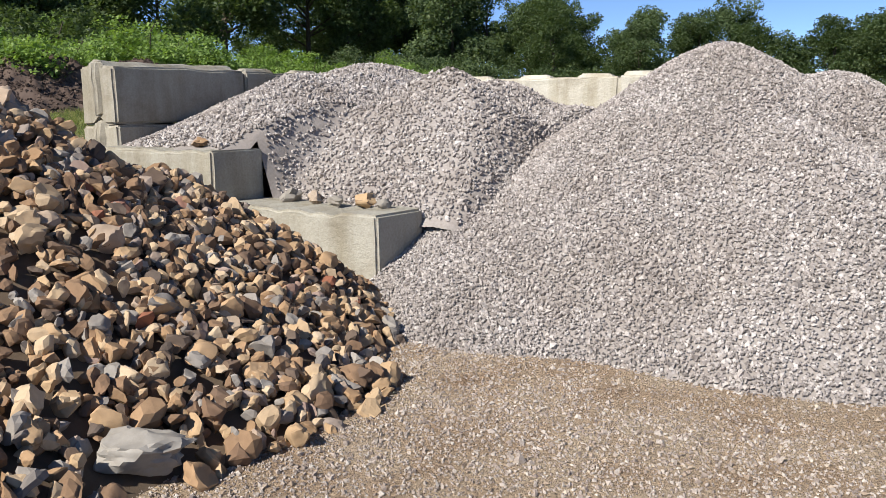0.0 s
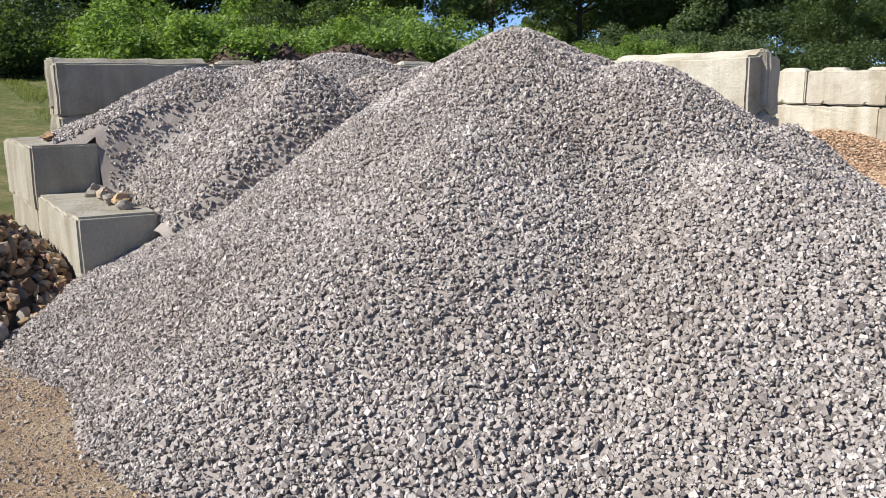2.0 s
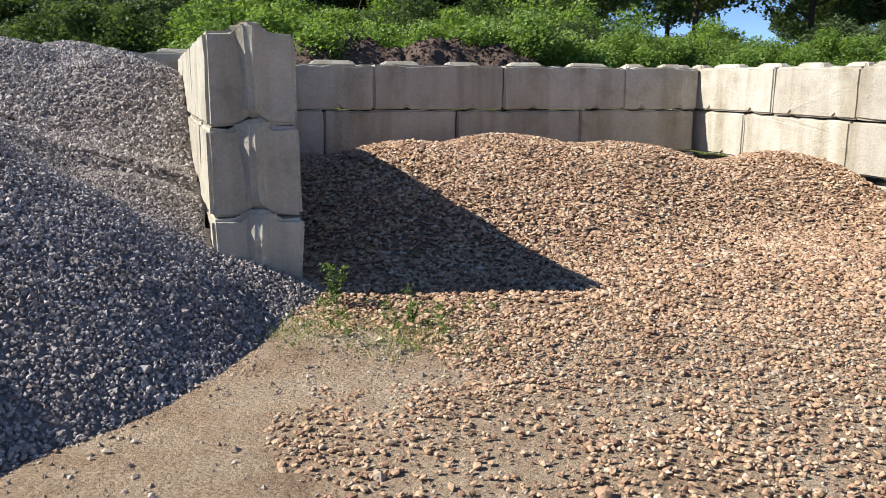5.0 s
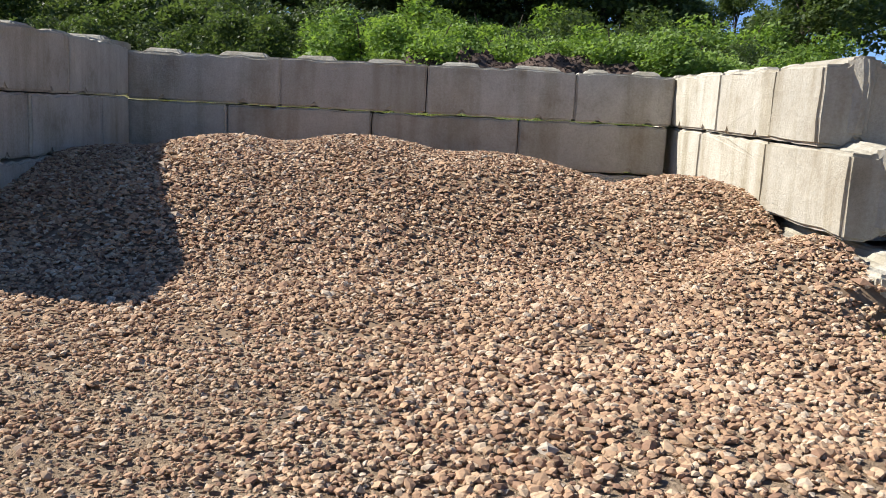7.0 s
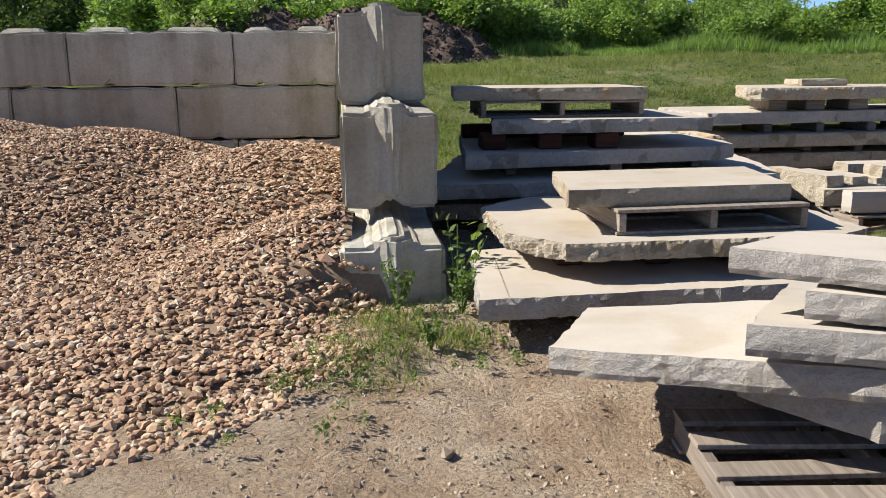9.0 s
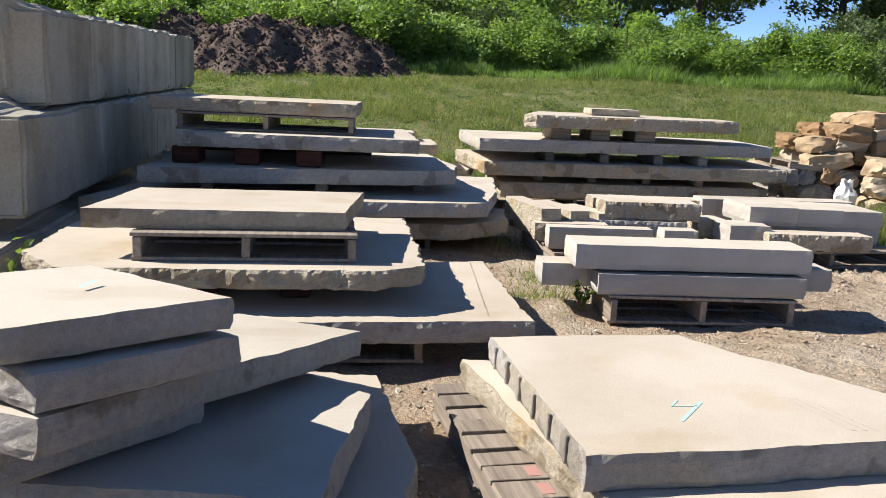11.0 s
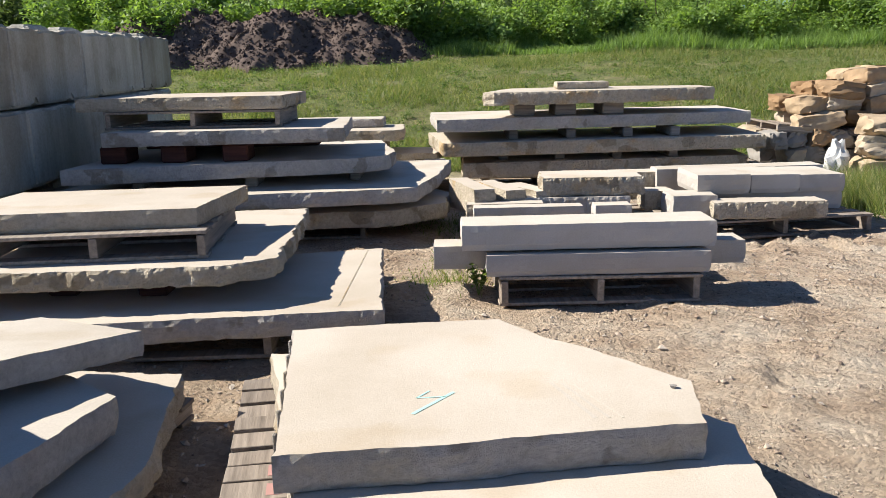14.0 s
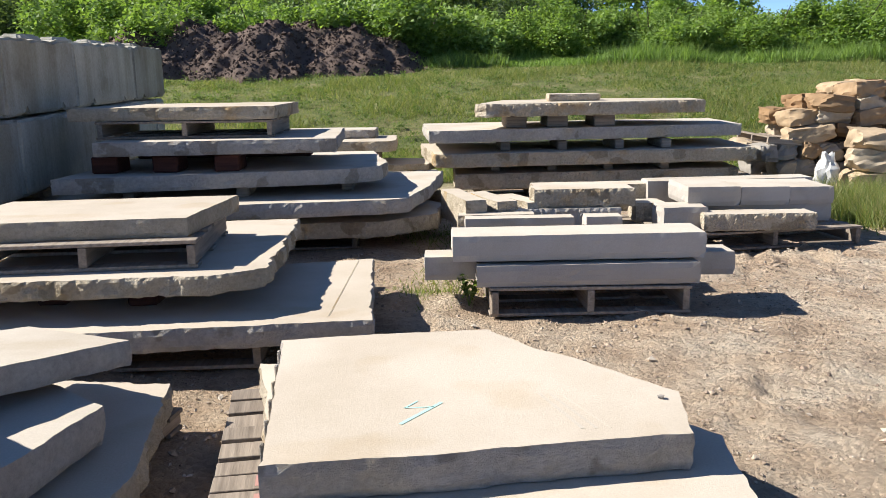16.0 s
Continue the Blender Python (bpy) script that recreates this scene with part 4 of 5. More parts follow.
beam("narrow stone kerb under others", 9.0, 9.6, -3.2, -3.05, 0.155, 0.3, 0.012, BUFF)
beam("rough brown block at the pallet's corner", 10.47, 10.72, -2.85, -2.6, 0.155, 0.32, 0.014, BUFF)
beam("rough grey block on a pallet", 10.6, 10.95, -3.2, -2.9, 0.155, 0.33, 0.012)
beam("rough tan stone beam at a pallet's edge", 10.88, 11.75, -3.32, -3.1, 0.155, 0.29, 0.014, BUFF)
beam("sawn grey block in a row on a pallet", 10.85, 11.27, -3.0, -2.45, 0.3, 0.46, 0.006)
beam("sawn grey block in a row on a pallet", 11.285, 11.68, -2.98, -2.45, 0.3, 0.45, 0.006)
beam("sawn grey block in a row on a pallet", 11.69, 12.05, -2.95, -2.4, 0.3, 0.44, 0.006)
beam("sawn grey block under a row of blocks", 10.98, 12.05, -2.92, -2.3, 0.155, 0.298, 0.006)
beam("long pale stone kerb behind the blocks", 10.7, 12.2, -2.35, -2.1, 0.155, 0.43, 0.008, None, 0.1)
beam("long brown stone kerb behind the blocks", 9.7, 10.9, -2.3, -2.05, 0.155, 0.4, 0.012, BUFF, 0.03)

# large marked slab on a pallet close to the path
sprayed = pallet("grey weathered pallet with open deck boards", 8.72, -6.9, 0.0, 98, 1.25, 1.35, 10, 0.135)
slab("buff sandstone slab under a larger marked slab", [(8.07, -6.38), (8.36, -7.62), (9.62, -7.62), (9.66, -7.15), (9.2, -6.6), (8.9, -6.33)], 0.137, 0.245, BUFF, 0.012)
F = slab("large tan sandstone slab with a turquoise marker sign", [(8.18, -6.44), (8.30, -7.53), (9.50, -7.38), (9.55, -7.06), (9.28, -6.72), (9.17, -6.62), (8.99, -6.35), (8.55, -6.38)], 0.247, 0.36, None, 0.008)


stroke([(8.665, -7.27), (8.79, -7.11)], 0.3615, 0.012, CHALK, F, "marker_line", "turquoise marker line")
stroke([(8.715, -7.095), (8.675, -7.15), (8.765, -7.145)], 0.3615, 0.006, CHALK, F, "marker_line", "turquoise marker line")
for k in range(3):
    stroke([(9.10 + 0.035 * k, -7.05 - 0.01 * k), (9.19 + 0.04 * k, -7.33)], 0.3612, 0.014 - 0.003 * k, SLAB_PALE, F, "scuff", "pale scuff mark")
single_rock("pebble", "small grey pebble lying on a slab", 9.475, -7.12, 0.367, 0.016, 140, BOULDER)
# red spray on the front boards, drill grooves along the split side
for board in [b for b in sprayed.children if b.name.startswith("deck_board")][1:4]:
    mark = part("spray_mark", box_bm(0.07, 0.045, 0.002, 0), PINK, board, "faded red spray mark")
    mark.location = (0, 0.52, 0.0095)
for k in range(6):
    t = 0.10 + 0.15 * k
    groove = part("drill_groove", box_bm(0.014, 0.016, 0.09, 0.004), SPLIT_GREY, F, "pale drill groove")
    spot = Matrix.Translation((8.18 + 0.12 * t - 0.002, -6.44 - 1.09 * t, 0.31))
    groove.matrix_basis = F.matrix_basis.inverted() @ spot
# rough stack with slabs lying askew
pallet("pale pallet with wide gaps under rough slabs", 6.88, -7.68, 0.0, 86, 1.05, 1.12, 6, 0.125)
pallet("grey pallet hidden under leaning slabs", 7.3, -6.8, 0.0, 80, 0.9, 0.8, 6, 0.09)


def tilted(label, tops, thick, mats, rough):
    """A slab whose sawn top passes through three given corners."""
    p = [Vector(q) for q in tops[:3]]
    nrm = (p[1] - p[0]).cross(p[2] - p[0])
    nrm = nrm if nrm.z > 0 else -nrm
    ga, gb = -nrm.x / nrm.z, -nrm.y / nrm.z
    outline = [q[:2] for q in tops]
    ob = slab(label, outline, 0, thick, mats, rough)
    cx = sum(q[0] for q in outline) / len(outline)
    cy = sum(q[1] for q in outline) / len(outline)
    zc = p[0].z + ga * (cx - p[0].x) + gb * (cy - p[0].y)
    ob.matrix_basis = pose(cx, cy, zc - thick, math.degrees(math.atan(gb)), -math.degrees(math.atan(ga)), 0)
    return ob


slab("ochre edged sandstone slab at the foot of a stack", [(7.0, -6.3), (7.73, -6.42), (7.82, -6.95), (7.85, -7.2), (7.82, -7.5), (6.95, -7.3)], 0.092, 0.185, BUFF, 0.014)
tilted("grey sandstone slab leaning out of a stack", [(7.706, -7.012, 0.335), (7.585, -7.82, 0.375), (6.75, -7.72, 0.385), (6.5, -7.3), (6.75, -6.7), (7.45, -6.78)], 0.13, PALE, 0.012)
tilted("rough edged grey sandstone slab at the bottom", [(5.905, -7.12, 0.372), (6.87, -7.86, 0.515), (7.25, -7.4, 0.498), (7.0, -6.75), (6.188, -6.529)], 0.10, PALE, 0.011)
tilted("thick rough edged sandstone slab in a stack", [(6.38, -7.615, 0.596), (6.98, -7.905, 0.612), (7.665, -6.625, 0.43), (7.17, -6.36)], 0.095, PALE, 0.009)
tilted("rough edged sandstone slab lying askew", [(6.554, -7.602, 0.690), (6.988, -7.89, 0.705), (7.35, -7.44, 0.662), (6.95, -7.1)], 0.085, PALE, 0.009)
GT = tilted("sandstone slab with a chipped front topping a stack", [(6.415, -7.384, 0.776), (6.915, -7.885, 0.804), (7.33, -7.44, 0.768), (6.82, -7.0)], 0.085, PALE, 0.008)
stroke([(6.93, -7.42), (6.945, -7.34)], 0.783, 0.012, CHALK, GT, "marker_line", "turquoise marker line")


# ---- stacked wall stone at the yard's edge ----
def wall_stone(x, y, z, sx, sy, sz, k, ochre):
    bm = bmesh.new()
    bmesh.ops.create_cube(bm, size=2)
    bmesh.ops.subdivide_edges(bm, edges=bm.edges[:], cuts=6, use_grid_fill=True)
    bmesh.ops.triangulate(bm, faces=bm.faces[:])
    v = np.array([p.co[:] for p in bm.verts])
    tri_f = np.array([[q.index for q in p.verts] for p in bm.faces])
    bm.free()
    v = v * (0.80 + 0.20 / np.linalg.norm(v, axis=1))[:, None]
    rk = np.random.default_rng(500 + k)
    for _ in range(5):
        nrm = rk.normal(size=3)
        nrm /= np.linalg.norm(nrm)
        v -= np.clip(v @ nrm - rk.uniform(0.95, 1.25), 0, None)[:, None] * nrm
    for i, p in enumerate(v):
        q = Vector(p) + Vector((k * 3.1, 0, 0))
        v[i] = v[i] * (1 + 0.12 * noise.noise(q * 1.3) + 0.09 * noise.noise(q * 3.5) + 0.07 * noise.noise(q * 9))
    me = mesh_np("wall_stone", v * np.array([sx, sy, sz]) * 0.53, tri_f, BUFF_STONE if ochre else BOULDER, True)
    me.set_sharp_from_angle(angle=radians(35))
    ob = new("wall_stone", me)
    ob.matrix_basis = pose(x, y, z + sz / 2, random.uniform(-6, 6), random.uniform(-7, 7), random.uniform(-18, 18))
    return tagged(ob, "rough ochre building stone in a loose stack" if ochre else "rough grey building stone in a loose stack", "stone", "stacked building stones")


k = 0
pallet("long tilted grey pallet between stacked stones", 13.45, 0.5, 0.46, 0, 1.5, 1.0, 6, 0.1, 0.006, 5)
pallet("grey pallet under stacked stones", 13.35, 0.5, 0.05, 0, 1.6, 1.0, 6, 0.1)
for row, (z, x0, x1, ochre) in enumerate(((0.14, 12.70, 14.3, False), (0.33, 12.5, 14.3, False), (0.56, 12.95, 14.7, True), (0.73, 12.92, 14.7, True), (0.89, 13.2, 14.8, True), (1.03, 13.55, 14.9, True))):
    for d in range(2):
        x = x0 + random.uniform(0, 0.15)
        while x < x1:
            sx = random.uniform(0.2, 0.3) if not ochre else random.uniform(0.3, 0.55)
            wall_stone(x + sx / 2, 0.22 + d * 0.5 + random.uniform(-0.06, 0.06), z, sx, 0.45, 0.2 if not ochre else 0.19, k, ochre or k % 5 == 0)
            x += sx + random.uniform(0.0, 0.03)
            k += 1
for row, (z, n) in enumerate(((0.02, 4), (0.24, 4), (0.47, 3))):
    for j in range(n):
        wall_stone(13.72 + j * 0.52 + row * 0.02, -0.40 + random.uniform(-0.05, 0.05), z, 0.52, 0.45, 0.235, k, True)
        k += 1
bag = new("plastic_sheet", rock_mesh("plastic_sheet", PLASTIC, 91, 0.14, 0.10, 0.26, 3, 5, 0.45))
bag.location = (13.27, -0.3, 0.2)
tagged(bag, "crumpled milky plastic sheet against stacked stone", "plastic")


# ---- plants ----
def leaf_cloud(name, centres, radii, count, size, mat, squash=0.8, shell=0.55, near=False):
    """Leaves in clumps: small quads, dense near each clump's rim."""
    c = np.asarray(centres, float)
    pick = rng.choice(len(c), count, p=np.asarray(radii) ** 2 / np.sum(np.asarray(radii) ** 2))
    d = rng.normal(size=(count, 3))
    d /= np.linalg.norm(d, axis=1)[:, None]
    rad = np.asarray(radii)[pick] * rng.uniform(shell, 1.12, count)
    at = c[pick] + d * rad[:, None] * np.array([1, 1, squash])
    s = size * rng.uniform(0.6, 1.3, count)
    if near:
        shape = np.array([[-0.5, 0, 0], [0, -0.32, 0.06], [0.55, 0, 0], [0, 0.32, 0.06]])
    else:
        shape = np.array([[-0.45, -0.3, 0], [0.6, -0.05, 0.05], [-0.1, 0.5, 0]])
    nrm = rng.normal(0, 0.55, (count, 3)) + np.array([-0.25, 0.0, 0.85])
    nrm /= np.linalg.norm(nrm, axis=1)[:, None]
    side = np.cross(nrm, rng.normal(size=(count, 3)))
    side /= np.linalg.norm(side, axis=1)[:, None]
    turn = np.stack([side, np.cross(nrm, side), nrm], -1)
    v = np.einsum("nij,kj->nki", turn, shape) * s[:, None, None] + at[:, None, :]
    return mesh_np(name, v.reshape(-1, 3), np.arange(count * len(shape)).reshape(-1, len(shape)), mat)


def limb_bm(bm, a, b2, r0, r1, seg=6):
    a, b2 = Vector(a), Vector(b2)
    q = (b2 - a).to_track_quat("Z", "Y")
    ring = []
    for p, r in ((a, r0), (b2, r1)):
        ring.append([bm.verts.new(p + q @ Vector((r * math.cos(6.283 * k / seg), r * math.sin(6.283 * k / seg), 0))) for k in range(seg)])
    for k in range(seg):
        bm.faces.new((ring[0][k], ring[0][(k + 1) % seg], ring[1][(k + 1) % seg], ring[1][k]))


def tree(name, label, height, spread, seed, leaves, size, mat):
    r = random.Random(seed)
    root = tagged(new(name), label, "tree", "trees behind the yard")
    bm = bmesh.new()
    fork = height * 0.3
    limb_bm(bm, (0, 0, -0.3), (0.1, 0, fork), 0.02 * height, 0.014 * height, 8)
    limb_bm(bm, (0.1, 0, fork), (0, 0.1, height * 0.8), 0.014 * height, 0.004 * height, 8)
    cs, rs = [], []
    for k in range(13):
        a = k * 2.4 + r.uniform(-0.4, 0.4)
        zz = height * r.uniform(0.32, 0.95)
        out = spread * r.uniform(0.35, 0.95) * math.sin(math.pi * min(0.95, max(0.15, (zz / height) ** 1.1)))
        tip = (out * math.cos(a), out * math.sin(a), zz)
        limb_bm(bm, (0, 0, zz * 0.72), tip, 0.007 * height, 0.002 * height, 5)
        cs.append(tip)
        rs.append(spread * r.uniform(0.28, 0.46))
        for _ in range(3):
            cs.append((tip[0] + r.uniform(-1, 1) * spread * 0.4, tip[1] + r.uniform(-1, 1) * spread * 0.4, tip[2] + r.uniform(-0.5, 0.6) * spread * 0.4))
            rs.append(spread * r.uniform(0.12, 0.24))
    part("trunk", bm, BARK, root, "", True)
    crown = new("crown", leaf_cloud("crown", cs, rs, leaves, size, mat))
    crown.parent = root
    return root


def scatter_copies(kinds, spots):
    for k, (x, y, s, turn) in enumerate(spots):
        src = kinds[k % len(kinds)]
        m = pose(x, y, float(ground_z(np.array(x), np.array(y))) - 0.1, 0, 0, turn) @ Matrix.Diagonal((s, s, s, 1))
        if "placed" not in src:
            src["placed"] = 1
            src.matrix_basis = m
        else:
            ob = copy_thing(src, Matrix())
            ob.matrix_basis = m


rt = random.Random(11)
kinds = [tree("tree", "broad dark green deciduous tree behind the yard", 8.5 + k, 3.4 + 0.3 * k, 40 + k, 14000, 0.25, LEAF) for k in range(4)]
spots = []
for k in range(30):
    x = -30 + k * 2.6 + rt.uniform(-0.9, 0.9)
    if 14.0 < x < 18.0:
        continue
    spots.append((x, 34 + rt.uniform(-2.5, 4), rt.uniform(0.85, 1.2), rt.uniform(0, 360)))
for k in range(26):
    spots.append((-50 + k * 5.0 + rt.uniform(-1.5, 1.5), 50 + rt.uniform(-3, 6), rt.uniform(0.7, 0.95), rt.uniform(0, 360)))
for k in range(22):
    spots.append((44 + rt.uniform(-3, 5) + k * 0.4, 34 - k * 3.2 + rt.uniform(-1.5, 1.5), rt.uniform(0.85, 1.05) * (1.0 if k < 3 else 0.68), rt.uniform(0, 360)))
for k in range(16):
    spots.append((30 + rt.uniform(-3, 5) + k * 0.8, 31 - k * 4.0 + rt.uniform(-1.5, 1.5), rt.uniform(0.62, 0.85) * (1.0 if k < 3 else 0.68), rt.uniform(0, 360)))
for k in range(14):
    spots.append((37 + rt.uniform(-2, 2), 18 - 2.6 * k, rt.uniform(0.48, 0.6), rt.uniform(0, 360)))
for k in range(4):
    spots.append((22.5 + 2.4 * k, 47 + rt.uniform(-2, 2), rt.uniform(0.95, 1.15), rt.uniform(0, 360)))


def in_gap(x, y):
    """Where the tree line opens to the sky."""
    for ex, ey, lo, hi in ((8.6, -9.55, 23.2, 26.4), (-1.86, -11.3, 26.1, 26.9)):
        a = math.degrees(math.atan2(x - ex, y - ey))
        spread = math.degrees(1.7 / math.hypot(x - ex, y - ey))
        if lo - spread < a < hi + spread:
            return True
    return False


scatter_copies(kinds, [s for s in spots if not in_gap(s[0], s[1])])


def shrub(label, w, h, seed, leaves, size, mat):
    r = random.Random(seed)
    cs, rs = [], []
    for k in range(22):
        a, q = r.uniform(0, 6.28), r.uniform(0, 1) ** 0.6
        cs.append((w * q * math.cos(a), w * q * math.sin(a), h * r.uniform(0.1, 0.85) * (1 - 0.5 * q)))
        rs.append(w * r.uniform(0.16, 0.36))
    root = tagged(new("shrub"), label, "shrub", "shrubs on the bank")
    bm = bmesh.new()
    for k in range(5):
        a = k * 1.25
        limb_bm(bm, (0, 0, -0.1), (0.4 * w * math.cos(a), 0.4 * w * math.sin(a), h * 0.6), 0.05, 0.015, 5)
    part("woody_base", bm, BARK, root)
    ob = new("foliage", leaf_cloud("foliage", cs, rs, leaves, size, mat, 0.75, 0.3))
    ob.parent = root
    return root


bushes = [shrub("dense green vine covered shrub on the bank", 2.3 + 0.25 * k, 2.6 + 0.25 * k, 70 + k, 17000, 0.125, LEAF_LIGHT if k % 2 else LEAF) for k in range(4)]
spots = []
for k in range(30):
    x = -30 + k * 2.1 + rt.uniform(-0.6, 0.6)
    spots.append((x, 22.5 + rt.uniform(-1.2, 1.5), rt.uniform(0.75, 1.1), rt.uniform(0, 360)))
for k in range(24):
    x = -30 + k * 2.7 + rt.uniform(-0.6, 0.6)
    spots.append((x, 26.5 + rt.uniform(-1.2, 2.0), rt.uniform(1.15, 1.6) * (0.8 if x > 13 else 1.0), rt.uniform(0, 360)))
spots = [s for s in spots if not (s[2] > 0.7 and in_gap(s[0], s[1]))]
scatter_copies([bushes[0], bushes[2]], [s for s in spots if s[0] < -3])
scatter_copies([bushes[1], bushes[3], bushes[1], bushes[2]], [s for s in spots if s[0] >= -3])
spots = []
for k in range(7):
    spots.append((-1.6 + k * 1.7, 18.4 + rt.uniform(-0.5, 0.5), rt.uniform(0.9, 1.15), rt.uniform(0, 360)))
scatter_copies([bushes[1], bushes[3]], spots)
spots = []
for k in range(14):
    spots.append((8.6 + k * 1.3, 19.3 + rt.uniform(-0.7, 0.7), rt.uniform(0.6, 0.95), rt.uniform(0, 360)))
scatter_copies([bushes[1], bushes[3]], spots)
spots = []
for k in range(18):
    spots.append((27 - 0.1 * k + rt.uniform(-1, 1), 22 - 2.4 * k, rt.uniform(0.8, 1.1), rt.uniform(0, 360)))
scatter_copies([bushes[0], bushes[2]], spots)

# soil bank behind the yard
tagged(new("soil_bank", sheet("soil_bank", np.arange(-3, 11, 0.09), np.arange(11.5, 19, 0.09), soil_z, SOIL, lambda x, y, z: z > ground_z(x, y) - 0.05)), "bank of loose dark brown topsoil behind the turf", "soil bank", "", "stuff")

x, y = rng.uniform(-2, 10, 18000), rng.uniform(12.4, 16.8, 18000)
z = soil_z(x, y)
ok = z > ground_z(x, y) + 0.05
x, y, z = x[ok], y[ok], z[ok]
clods = new("clods", pebbles("clods", np.stack([x, y, z], 1), 0.027 * rng.lognormal(0, 0.6, len(x)), SOIL, 0.8, "octa"))
clods.parent = bpy.data.objects["soil_bank"]
tagged(clods, "", "", "", "stuff")


def blades(name, at, height, width, mat, lean=0.35):
    n = len(at)
    a = rng.uniform(0, 6.283, n)
    side = np.stack([np.cos(a), np.sin(a), np.zeros(n)], 1) * (width * rng.uniform(0.6, 1.3, n))[:, None]
    h = height * rng.uniform(0.5, 1.3, n) * np.clip(0.75 + 1.1 * fbm(at[:, 0], at[:, 1], 1.1, 61), 0.3, 2.0)
    tip = np.stack([rng.normal(0, lean, n) * h, rng.normal(0, lean, n) * h, h], 1)
    v = np.stack([at - side, at + side, at + tip], 1)
    return mesh_np(name, v.reshape(-1, 3), np.arange(n * 3).reshape(-1, 3), mat)


def on_ground(x, y):
    return np.stack([x, y, ground_z(x, y) - 0.01], 1)


n = 300000
x, y = rng.uniform(-6, 22, n), 1.2 + 18 * rng.uniform(0, 1, n) ** 1.3
keep = (fbm(x, y, 0.9, 31) > -0.6) & ~((x > 8.6) & (x < 12.3) & (y < 0.6))
tagged(new("meadow_grass", blades("meadow_grass", on_ground(x[keep], y[keep]), 0.13, 0.0085, BLADE, 0.6)), "rough green and straw coloured meadow grass", "grass", "", "stuff")
cs = on_ground(rng.uniform(2, 20, 1400), 1.6 + 13 * rng.uniform(0, 1, 1400) ** 1.4) + np.array([0, 0, 0.06])
tagged(new("meadow_weeds", leaf_cloud("meadow_weeds", cs, rng.uniform(0.08, 0.24, 1400), 60000, 0.042, WEED, 0.7, 0.1)), "low leafy weeds among the meadow grass", "weeds", "", "stuff")
n = 42000
x, y = rng.uniform(7.5, 24, n), rng.uniform(15.2, 20.0, n)
tagged(new("tall_grass", blades("tall_grass", on_ground(x, y), 0.42, 0.015, LEAF_LIGHT, 0.4)), "tall bright green grass at the foot of the bank", "grass", "", "stuff")


def weed_patch(label, spots, n, height, width=0.006):
    pts = []
    for cx, cy, r in spots:
        m = int(n * r)
        pts.append(on_ground(cx + rng.normal(0, r, m), cy + rng.normal(0, r, m)))
    ob = new("weeds", blades("weeds", np.concatenate(pts), height, width, BLADE, 0.5))
    return tagged(ob, label, "weeds", "", "stuff")


weed_patch("low green weeds among stones at the wall's end", [(5.45, -5.65, 0.22), (5.25, -6.2, 0.16), (5.7, -5.9, 0.12), (-1.2, -6.1, 0.22), (-0.9, -6.6, 0.25), (-1.5, -6.5, 0.15)], 4200, 0.06, 0.004)
weed_patch("green weeds growing between the stone stacks", [(8.75, -4.4, 0.15), (9.0, -2.4, 0.3), (9.0, -3.9, 0.15), (12.9, -4.2, 0.2)], 3200, 0.10, 0.004)
weed_patch("thick tall green grass beside stacked stone", [(12.75, -1.75, 0.25), (13.2, -1.3, 0.25), (12.95, -2.3, 0.2), (13.4, -1.8, 0.25)], 9000, 0.2, 0.0045)


def broad_weed(x, y, h, seed, leaves=60, size=0.07, lean=0.0):
    r = random.Random(seed)
    root = tagged(new("weed_plant"), "leafy green weed growing at the wall's foot", "weed", "leafy weeds")
    bm = bmesh.new()
    cs = []
    for k in range(4):
        a = k * 1.6 + seed
        tip = (0.25 * h * math.cos(a) + lean * h, 0.25 * h * math.sin(a), h * r.uniform(0.7, 1.0))
        limb_bm(bm, (0, 0, 0), tip, 0.006, 0.003, 4)
        cs += [tuple(c * t for c in tip) for t in (0.4, 0.6, 0.8, 1.0)]
    part("stem", bm, WEED, root)
    ob = new("leaves", leaf_cloud("leaves", cs, [0.16 * h] * len(cs), leaves, size, WEED, 1.0, 0.1, True))
    ob.parent = root
    root.location = (x, y, float(ground_z(np.array(x), np.array(y))))
    return root


broad_weed(5.75, -5.25, 0.5, 1, 46, 0.065, 0.1)
broad_weed(5.4, -5.45, 0.3, 2, 120, 0.04)
broad_weed(5.75, -5.5, 0.3, 3, 140, 0.04)
broad_weed(5.55, -6.05, 0.18, 4, 80, 0.035)
broad_weed(-1.25, -5.95, 0.28, 5, 160, 0.035)
broad_weed(-0.85, -6.5, 0.15, 6, 90, 0.03)
broad_weed(9.0, -4.75, 0.22, 7, 90, 0.04)
broad_weed(6.2, -6.3, 0.16, 8, 60, 0.04)

def leafy_patch(label, spots, leaves, size):
    """Low broad-leaved weeds hugging the ground."""
    cs, rs = [], []
    for cx, cy, r in spots:
        for _ in range(int(60 * r)):
            px, py = cx + random.gauss(0, r), cy + random.gauss(0, r)
            h = random.uniform(0.01, 0.09)
            cs.append((px, py, float(ground_z(np.array(px), np.array(py))) + h))
            rs.append(0.02 + 0.5 * h)
    tagged(new("weeds", leaf_cloud("weeds", cs, rs, leaves, size, WEED, 0.8, 0.1, True)), label, "weeds", "", "stuff")


leafy_patch("low leafy weeds at the foot of the wall's end", [(5.45, -5.75, 0.25), (5.3, -6.3, 0.25), (5.75, -6.1, 0.2), (5.0, -6.7, 0.2)], 1500, 0.019)
leafy_patch("low leafy weeds beside the grey gravel", [(-1.2, -6.1, 0.16), (-1.0, -6.6, 0.25), (-0.6, -6.3, 0.2)], 1300, 0.018)
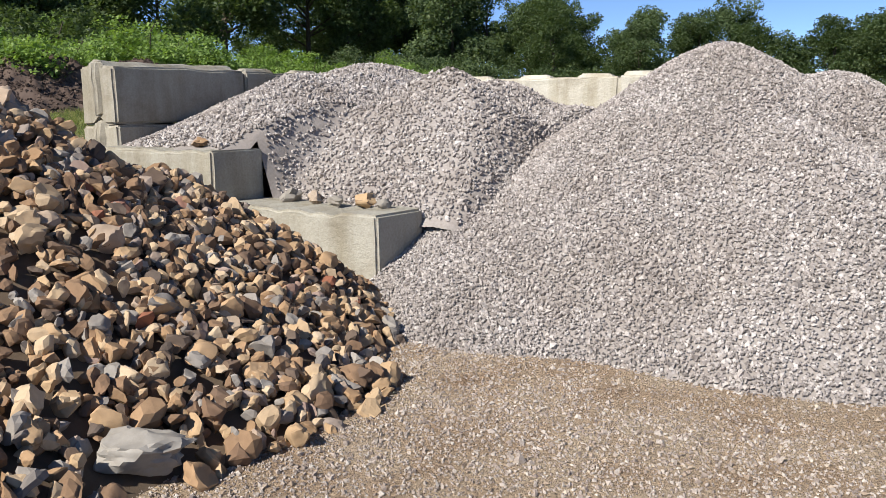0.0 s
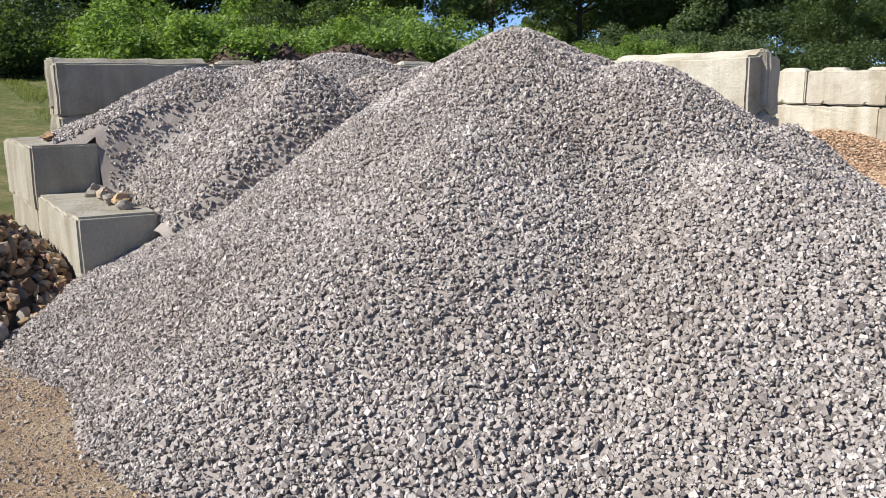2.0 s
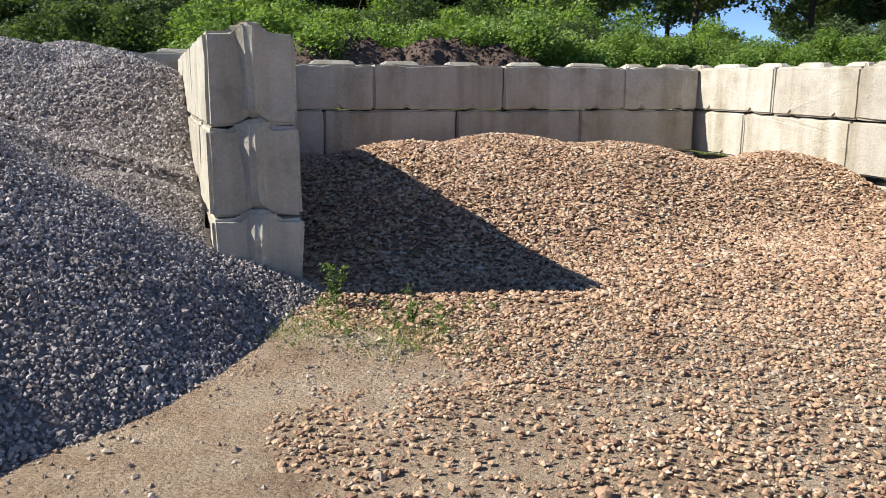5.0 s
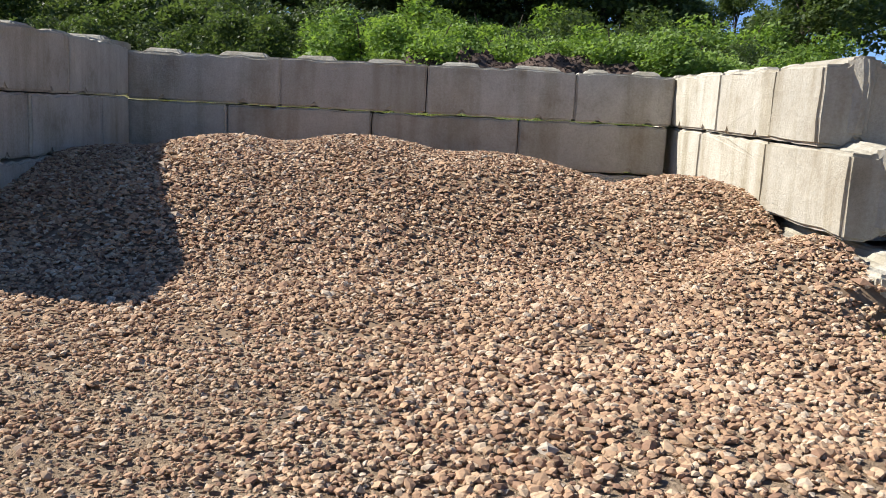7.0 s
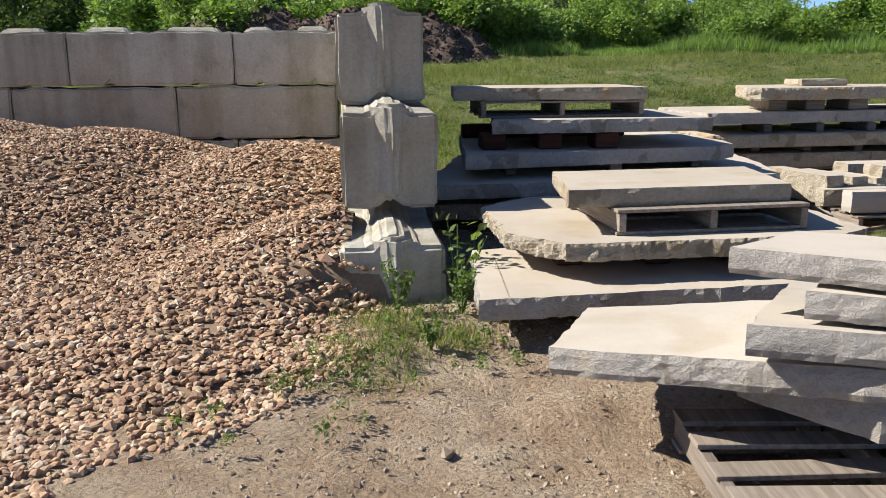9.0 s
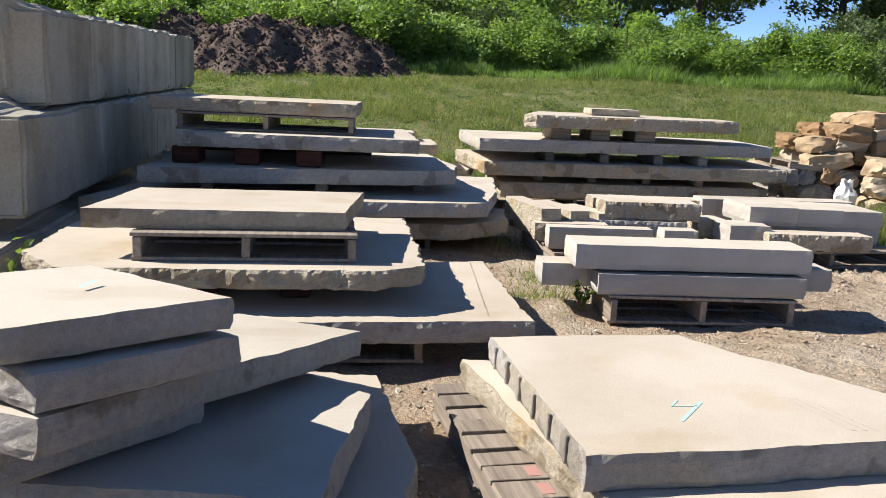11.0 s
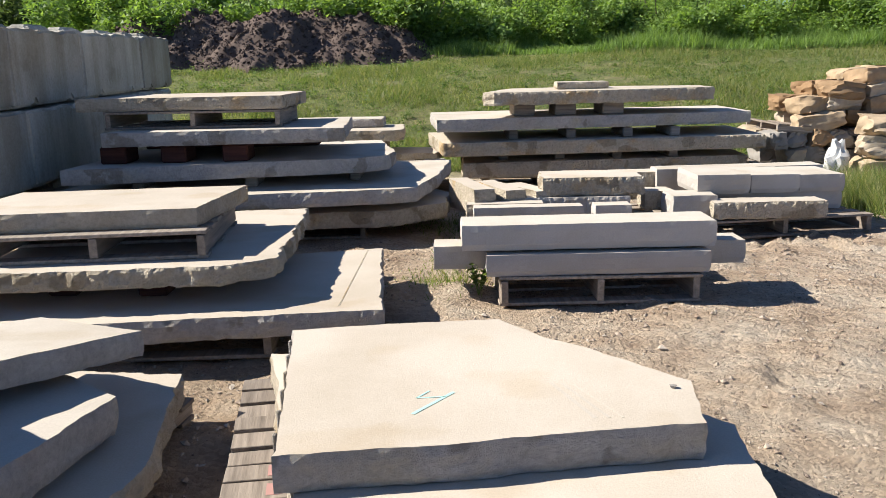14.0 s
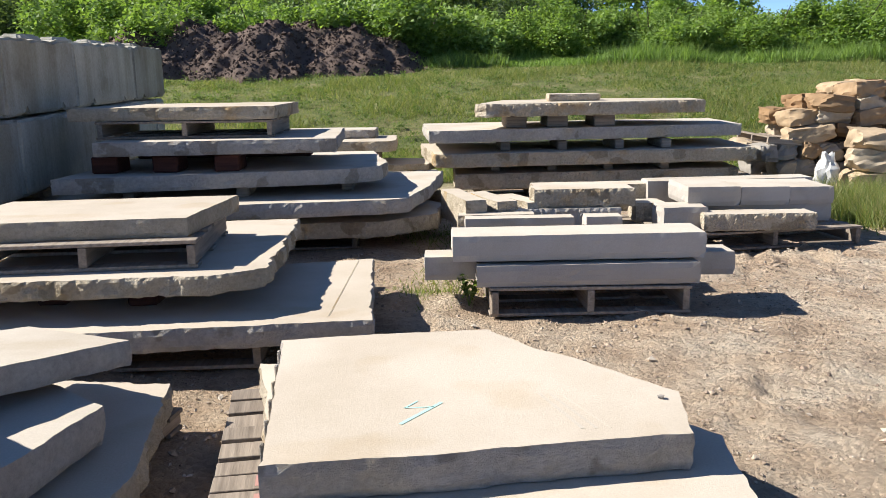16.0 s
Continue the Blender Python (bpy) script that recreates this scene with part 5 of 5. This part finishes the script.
# ---- loose chips on the yard ----
n = 42000
x, y = rng.uniform(-13, 14, n), rng.uniform(-10.5, -1.0, n)
dens = 0.35 + 0.5 * fbm(x, y, 0.9, 41)
dens = np.where(x < -5, dens + 0.15, np.where(x > 8.5, dens * 0.3, dens))
ok = rng.uniform(0, 1, n) < np.clip(dens, 0.05, 1)
x, y = x[ok], y[ok]
s = 0.0115 * rng.lognormal(0, 0.4, len(x)) * np.where(x > 4, 0.65, 1.0)
at = np.stack([x, y, ground_z(x, y) + s * 0.25], 1)
tagged(new("loose_chips", pebbles("loose_chips", at, s, MIXED, 0.6, "octa", False, True)), "loose stone chips strewn on the packed dirt", "stone chips", "", "stuff")
n = 140000
x, y = rng.uniform(-13, -5.4, n), rng.uniform(-10.4, -4.6, n)
bare = smooth01((x + 9.35 + 0.5 * fbm(x, y, 1.6, 51)) / 0.5) * smooth01((-5.3 - y) / 0.8)
ok = (rng.uniform(0, 1, n) > bare * 0.62 + 0.1) & (main_z(x, y) < ground_z(x, y) + 0.02)
x, y = x[ok], y[ok]
s = 0.0086 * rng.lognormal(0, 0.35, len(x))
at = np.stack([x, y, ground_z(x, y) + s * 0.25], 1)
PINKISH = mat_stone_bits("pinkish_gravel", [(0.0, (0.27, 0.22, 0.19)), (0.4, (0.42, 0.36, 0.315)), (0.8, (0.52, 0.46, 0.41)), (1.0, (0.60, 0.55, 0.5))])
tagged(new("loose_chips", pebbles("loose_chips", at, s, PINKISH, 0.6, "octa")), "scattered pinkish grey gravel at the heap's foot", "stone chips", "", "stuff")
n = 52000
x, y = rng.uniform(4.6, 14, n), rng.uniform(-9.3, -3.2, n)
ok = rng.uniform(0, 1, n) < 0.55 + 0.6 * fbm(x, y, 1.4, 53)
x, y = x[ok], y[ok]
s = 0.0068 * rng.lognormal(0, 0.5, len(x))
at = np.stack([x, y, ground_z(x, y) + s * 0.25], 1)
tagged(new("loose_chips", pebbles("loose_chips", at, s, MIXED, 0.6, "octa", False, True)), "fine stone chips pressed into the dirt", "stone chips", "", "stuff")

n = 38000
x, y = rng.uniform(-5.4, 3.5, n), rng.uniform(-10.6, -6.6, n)
ok = rng.uniform(0, 1, n) < 0.62 + 0.9 * fbm(x, y, 1.2, 54)
x, y = x[ok], y[ok]
s = 0.0075 * rng.lognormal(0, 0.55, len(x))
at = np.stack([x, y, ground_z(x, y) + s * 0.25], 1)
tagged(new("loose_chips", pebbles("loose_chips", at, s, MIXED, 0.6, "octa", False, True)), "small stone chips on the dirt beside the gravel", "stone chips", "", "stuff")
